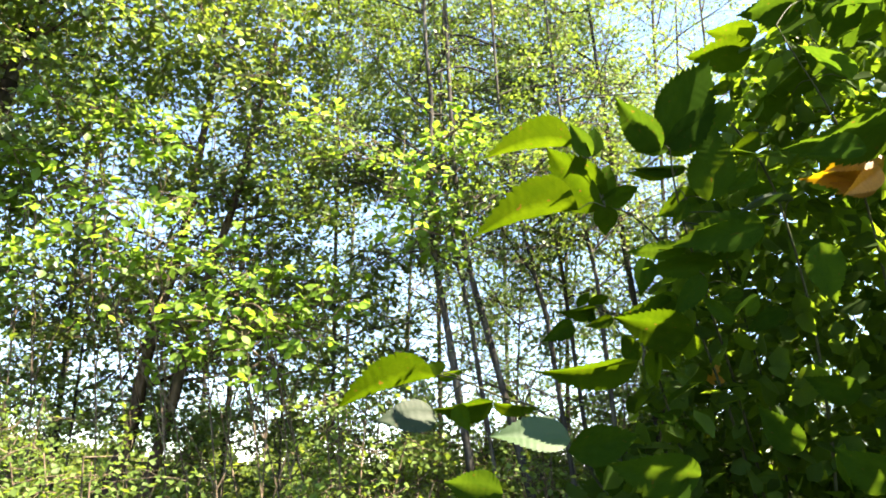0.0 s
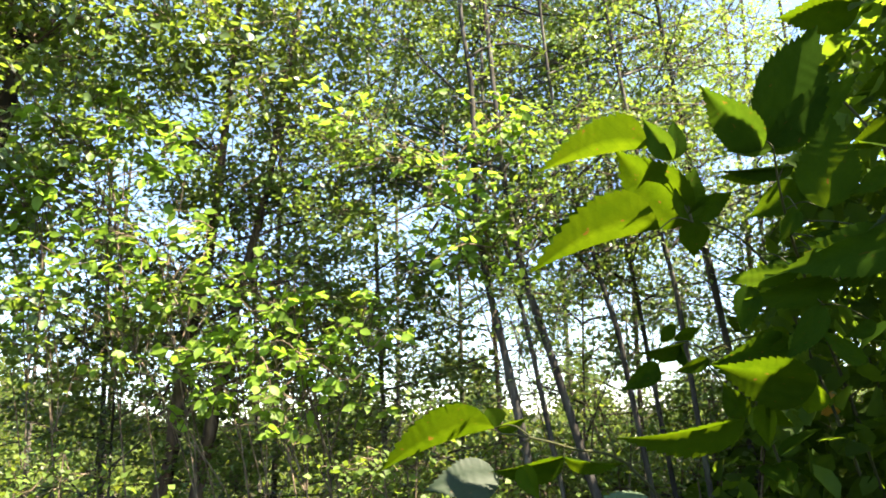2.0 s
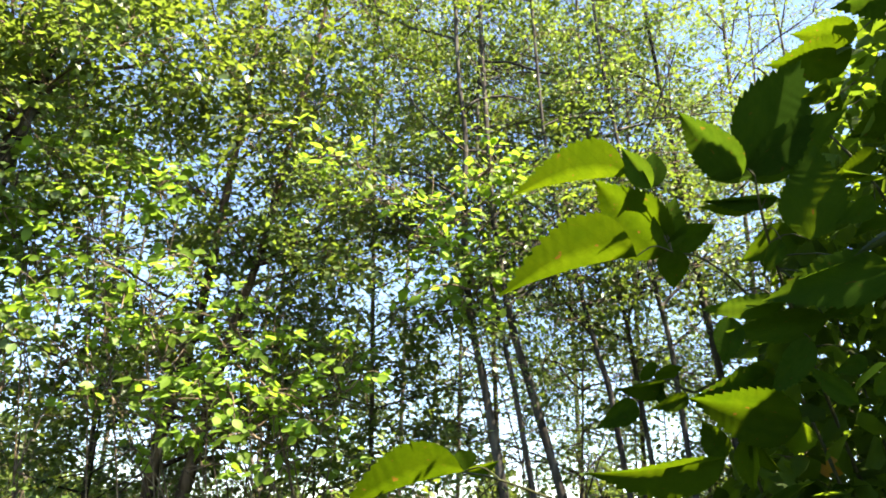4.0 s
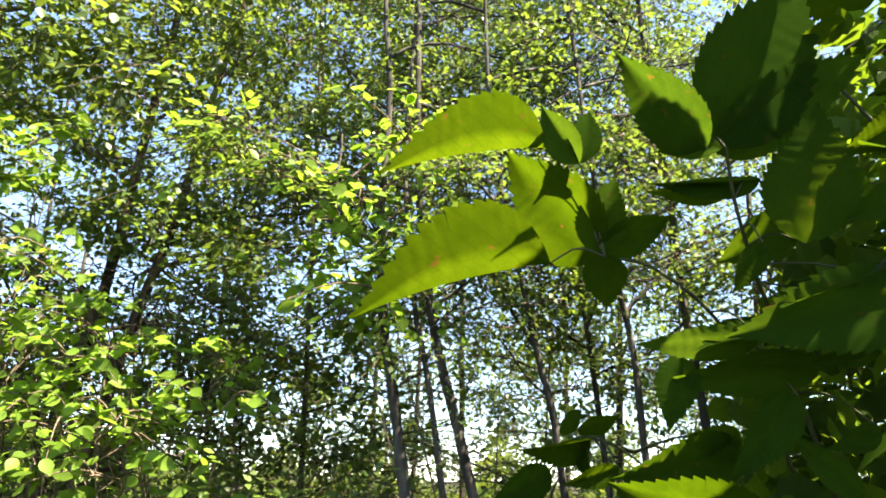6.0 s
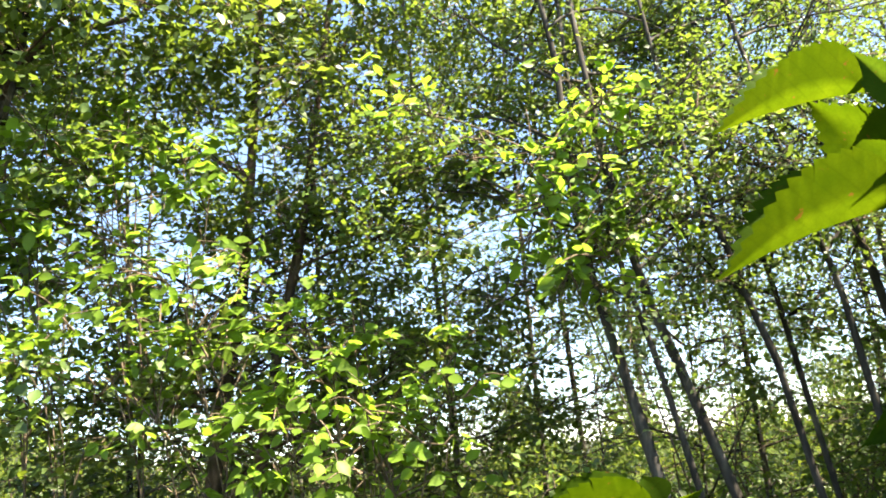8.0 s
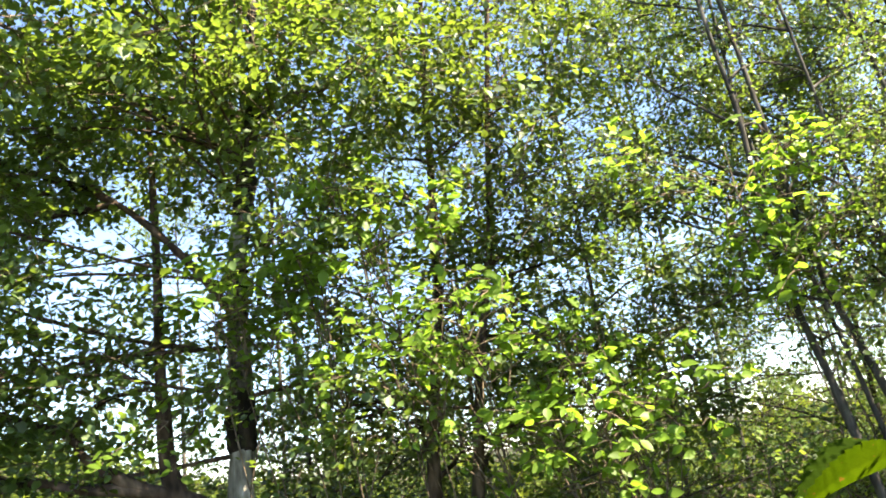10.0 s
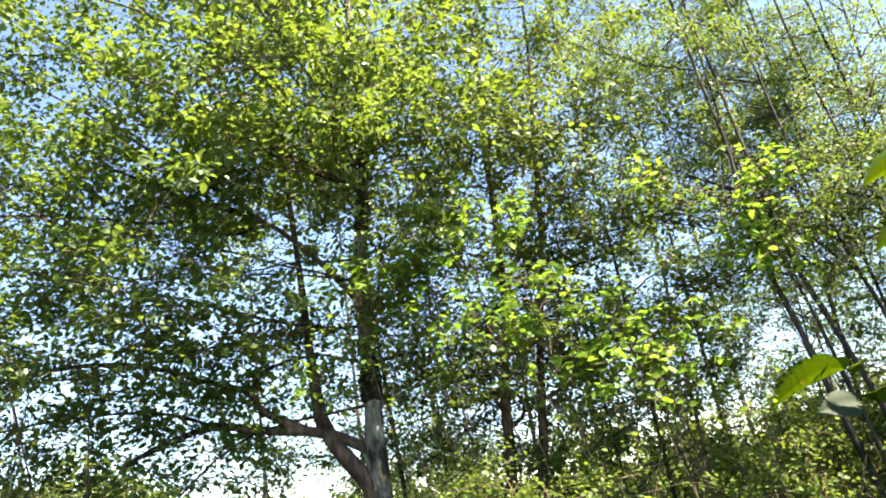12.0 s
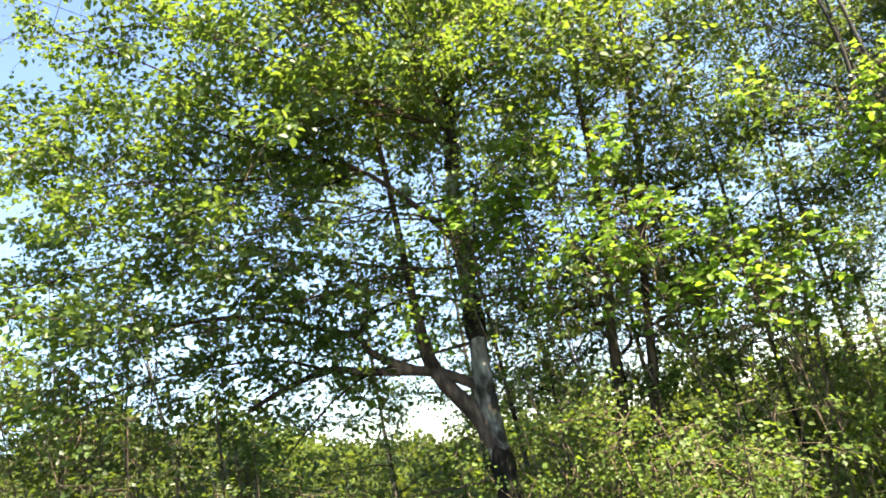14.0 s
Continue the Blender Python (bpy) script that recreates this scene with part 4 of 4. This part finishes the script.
leaf_at((0.646, 2.120, 1.675), (0.423, 2.100, 1.636), (-0.18, -0.97, -0.14), 0.34, 14, "m")
leaf_at((0.559, 2.100, 1.704), (0.381, 2.080, 1.689), (-0.13, -0.98, -0.17), 0.32, 6, "d")
leaf_at((0.447, 2.120, 1.685), (0.423, 2.120, 1.571), (-0.10, -0.99, -0.11), 0.60, 20, "d")
leaf_at((0.530, 2.160, 1.550), (0.348, 2.080, 1.495), (-0.10, -0.99, -0.03), 0.48, 16, "m")
leaf_at((0.528, 2.140, 1.555), (0.446, 2.120, 1.562), (-0.14, -0.99, -0.06), 0.75, 14, "g")
leaf_at((0.349, 2.180, 1.519), (0.265, 2.150, 1.488), (0.01, -1.00, -0.01), 0.42, 18, "g")
leaf_at((0.603, 2.100, 1.623), (0.501, 2.080, 1.500), (-0.20, -0.98, -0.06), 0.42, 14, "d")
leaf_at((0.710, 2.060, 1.697), (0.612, 2.040, 1.655), (-0.29, -0.94, -0.16), 0.45, 14, "m")
leaf_at((0.582, 2.120, 1.862), (0.535, 2.130, 1.783), (-0.19, -0.94, -0.27), 0.50, 18, "d")
leaf_at((0.706, 2.100, 1.577), (0.631, 2.080, 1.545), (-0.29, -0.95, -0.06), 0.50, 14, "d")
leaf_at((0.679, 2.120, 1.487), (0.592, 2.120, 1.569), (-0.26, -0.96, -0.03), 0.40, 14, "d")
leaf_at((0.342, 2.149, 1.859), (0.159, 2.138, 2.052), (-0.33, -0.88, -0.36), 0.64, 14, "g")
leaf_at((0.340, 2.128, 1.856), (0.339, 2.158, 1.766), (-0.10, -0.94, -0.32), 0.85, 25, "g")
leaf_at((0.520, 2.045, 1.993), (0.421, 2.074, 2.015), (-0.06, -0.74, 0.67), 0.50, 10, "g")
leaf_at((0.284, 2.248, 1.580), (0.361, 2.266, 1.602), (0.31, -0.87, -0.38), 0.60, 15, "g")
leaf_at((0.284, 2.248, 1.580), (0.261, 2.294, 1.616), (-0.42, -0.69, 0.60), 0.90, 15, "g")
leaf_at((0.306, 2.253, 1.566), (0.194, 2.197, 1.536), (0.49, -0.80, -0.33), 0.50, 30, "g")
leaf_at((0.300, 2.252, 1.561), (0.306, 2.202, 1.494), (-0.76, -0.56, 0.34), 0.55, 30, "d")
leaf_at((0.238, 2.238, 1.514), (0.142, 2.185, 1.453), (0.30, -0.90, 0.31), 0.50, 20, "d")
# two flat leaves added to cast shade on the large leaves below
leaf_at((0.804, 2.200, 1.809), (0.572, 2.000, 1.766), (-0.10, -0.30, 0.95), 0.60, 12, "d")
leaf_at((0.646, 2.200, 1.742), (0.471, 2.060, 1.710), (0.10, -0.35, 0.92), 0.55, 12, "d")
leaf_at((-0.195, 2.371, 1.372), (-0.526, 2.331, 1.302), (-0.20, -0.06, 0.98), 0.64, 42, "g")
leaf_at((-0.189, 2.372, 1.372), (-0.216, 2.400, 1.431), (-0.03, -0.91, 0.42), 1.20, 20, "g")
leaf_at((-0.189, 2.372, 1.372), (-0.102, 2.366, 1.391), (0.04, -0.90, -0.44), 0.50, 25, "g")
leaf_at((-0.188, 2.330, 1.246), (-0.364, 2.235, 1.236), (0.25, -0.82, 0.5), 0.62, 12, "s")
leaf_at((-0.013, 2.354, 1.291), (-0.192, 2.279, 1.250), (0.43, -0.83, -0.36), 0.50, 25, "g")
leaf_at((-0.125, 2.288, 1.276), (-0.083, 2.244, 1.196), (-0.14, -0.89, 0.42), 0.60, 20, "g")
leaf_at((-0.013, 2.354, 1.291), (0.137, 2.324, 1.260), (-0.27, -0.78, -0.56), 0.40, 25, "g")
leaf_at((0.543, 2.044, 1.445), (0.329, 2.029, 1.483), (0.03, -0.97, -0.22), 0.62, 18, "g")
leaf_at((0.539, 2.044, 1.448), (0.529, 2.093, 1.378), (-0.62, -0.68, -0.39), 0.90, 15, "g")
leaf_at((0.454, 2.088, 1.422), (0.447, 2.138, 1.305), (-0.68, -0.69, -0.25), 0.50, 35, "g")
leaf_at((0.454, 2.088, 1.422), (0.514, 2.142, 1.344), (-0.38, -0.60, -0.71), 0.45, 35, "g")
leaf_at((1.185, 2.040, 2.062), (0.850, 2.016, 1.955), (0.23, -0.81, -0.54), 0.50, 18, "d")
leaf_at((0.878, 1.968, 1.677), (0.898, 1.970, 1.506), (-0.43, -0.90, -0.06), 0.60, 16, "d")
leaf_at((1.166, 2.120, 2.003), (0.988, 2.100, 1.942), (0.10, -0.60, 0.50), 0.50, 18, "y")
leaf_at((1.168, 2.140, 1.953), (1.047, 2.120, 1.867), (0.20, -0.70, 0.30), 0.50, 18, "y")
leaf_at((0.848, 2.020, 1.819), (0.678, 1.980, 1.788), (0.10, -0.45, 0.88), 0.16, 25, "s")
leaf_at((1.209, 2.192, 2.002), (0.955, 2.174, 1.927), (0.21, -0.83, -0.52), 0.45, 18, "y")
leaf_at((1.196, 2.192, 1.974), (1.069, 2.233, 1.909), (-0.28, -0.96, -0.05), 0.50, 18, "y")
leaf_at((1.189, 2.211, 1.926), (1.002, 2.178, 1.955), (0.15, -0.98, -0.14), 0.50, 18, "y")
leaf_at((0.395, 2.084, 1.378), (0.116, 2.014, 1.322), (0.30, -0.79, -0.54), 0.40, 20, "g")
leaf_at((0.395, 2.084, 1.378), (0.354, 2.081, 1.457), (-0.18, -0.97, -0.13), 0.70, 20, "g")
leaf_at((0.196, 2.069, 1.170), (-0.016, 2.004, 1.186), (0.25, -0.82, 0.5), 0.52, 14, "s")
leaf_at((0.188, 2.069, 1.135), (0.405, 2.135, 1.181), (0.19, -0.90, 0.39), 0.50, 20, "d")
leaf_at((0.010, 2.006, 1.029), (-0.142, 1.995, 1.052), (0.08, -1.00, 0.02), 0.80, 15, "d")
leaf_at((0.524, 2.043, 1.070), (0.284, 1.975, 1.089), (0.25, -0.95, -0.20), 0.60, 15, "d")
leaf_at((0.976, 2.075, 1.280), (0.831, 2.065, 1.322), (0.00, -0.97, -0.23), 0.60, 15, "d")
leaf_at((0.982, 1.976, 1.052), (0.841, 1.965, 1.132), (-0.06, -0.97, -0.23), 0.70, 15, "d")
leaf_at((0.797, 2.063, 1.134), (0.693, 2.055, 1.250), (-0.19, -0.96, -0.23), 0.60, 15, "d")
leaf_at((0.691, 2.055, 1.495), (0.738, 2.058, 1.559), (-0.10, -0.99, 0.13), 0.50, 25, "g")
leaf_at((0.967, 2.476, 2.572), (0.724, 2.458, 2.537), (0.13, -0.87, -0.47), 0.60, 15, "g")
leaf_at((0.996, 2.478, 2.643), (0.807, 2.464, 2.644), (0.06, -0.84, -0.54), 0.60, 15, "g")
leaf_at((1.043, 2.381, 2.332), (0.874, 2.369, 2.235), (0.17, -0.97, -0.17), 0.60, 15, "g")
leaf_at((1.160, 2.389, 2.465), (0.942, 2.374, 2.311), (0.16, -0.98, -0.12), 0.50, 15, "g")
leaf_at((1.086, 2.284, 2.649), (0.863, 2.268, 2.581), (0.20, -0.88, -0.43), 0.60, 15, "d")
leaf_at((1.276, 2.197, 2.450), (1.052, 2.181, 2.557), (-0.23, -0.77, -0.59), 0.60, 15, "d")
leaf_at((1.194, 2.292, 2.342), (1.057, 2.282, 2.438), (-0.31, -0.80, -0.52), 0.60, 15, "d")


def in_bush(p):
    """Whether a place lies in the bush: a rounded mass that slopes back to the right as it rises."""
    x, y, z = p
    lump = 0.3 * noise.noise((x * 2.2, y * 2.2, z * 2.2))
    if ((x - 1.4) / 1.2) ** 2 + ((y - 2.8) / 1.15) ** 2 + (max(0.0, z - 1.8) / 1.4) ** 2 > 1.05 + lump:
        return False
    edge = np.interp(z, [0.2, 0.9, 1.3, 1.7, 2.1, 2.6, 3.2], [0.1, 0.2, 0.42, 0.58, 0.70, 0.90, 1.2])
    return x > edge + 0.16 * (y - 2.2) + 0.08 * noise.noise((x * 4, y * 4, z * 4)) and x < 3.2


def fill_bush():
    """The mass of the bush behind its front leaves: single leaves, and past those one joined mass. Some of both is
    added on the right, mostly unseen, to shade the front.
    """
    made = 0
    while made < 228:
        # the last 63 leaves are added to the right, mostly unseen, as shade
        p = np.array([rng.uniform(0.2, 2.0), rng.uniform(2.05, 2.75), rng.uniform(0.5, 3.0)]) if made < 165 else np.array([rng.uniform(0.9, 1.7), rng.uniform(1.8, 2.2), rng.uniform(1.9, 3.1)])
        if not in_bush(p):
            continue
        axis = unit(rng.normal(size=3) * 0.7 + [-0.6, -0.3, -0.2])
        # sunlight on the bush top is put in as more light-coloured leaves
        kind = "y" if rng.uniform() < 0.03 else ("g" if rng.uniform() < (0.65 if p[2] > 2.0 else 0.15) else "m" if rng.uniform() < 0.4 else "d")
        size = rng.uniform(0.08, 0.2)
        leaf = part("leaf", bramble_shape(15, kind, True), None, bramble, "yellow and orange withered leaf" if kind == "y" else "")
        leaf.matrix_basis = leaf_matrix(p, axis, rng.normal(size=3) * 0.5 + [-0.1, -0.35, 0.7], size, rng.uniform(0.5, 0.75))
        made += 1
    n, pts = 15000, []
    while len(pts) < n:
        # the second box is an added, mostly unseen mass that blocks the sun
        for p in rng.uniform((0.2, 2.3, 0.05), (2.6, 3.9, 3.1), (4000, 3)) if len(pts) < 12500 else rng.uniform((1.15, 1.65, 0.05), (2.6, 2.4, 3.0), (4000, 3)):
            if in_bush(p) and len(pts) < n:
                pts.append(p)
    pts = np.array(pts)
    axes, normals = leaf_turns(n, np.tile([-0.5, -0.4, 0.0], (n, 1)), 0.5, 0.8)
    mass = part("inner_foliage", leaves_mesh("inner_foliage", pts, axes, normals, rng.uniform(0.04, 0.11, n), 0.8), LEAF_MASS, bramble, "shaded leaves deep inside the bush")
    tagged(mass, kind="stuff")


fill_bush()

# two more shrubs at the feet of the thin grey trees
for x, y, tall, wide in ((0.38, 3.7, 1.65, 0.4), (-0.02, 3.6, 1.55, 0.35)):
    make_shrub(x, y, tall, wide, int(1500 + 2600 * wide), "leafy green shrub in the undergrowth", leaf_len=0.024)
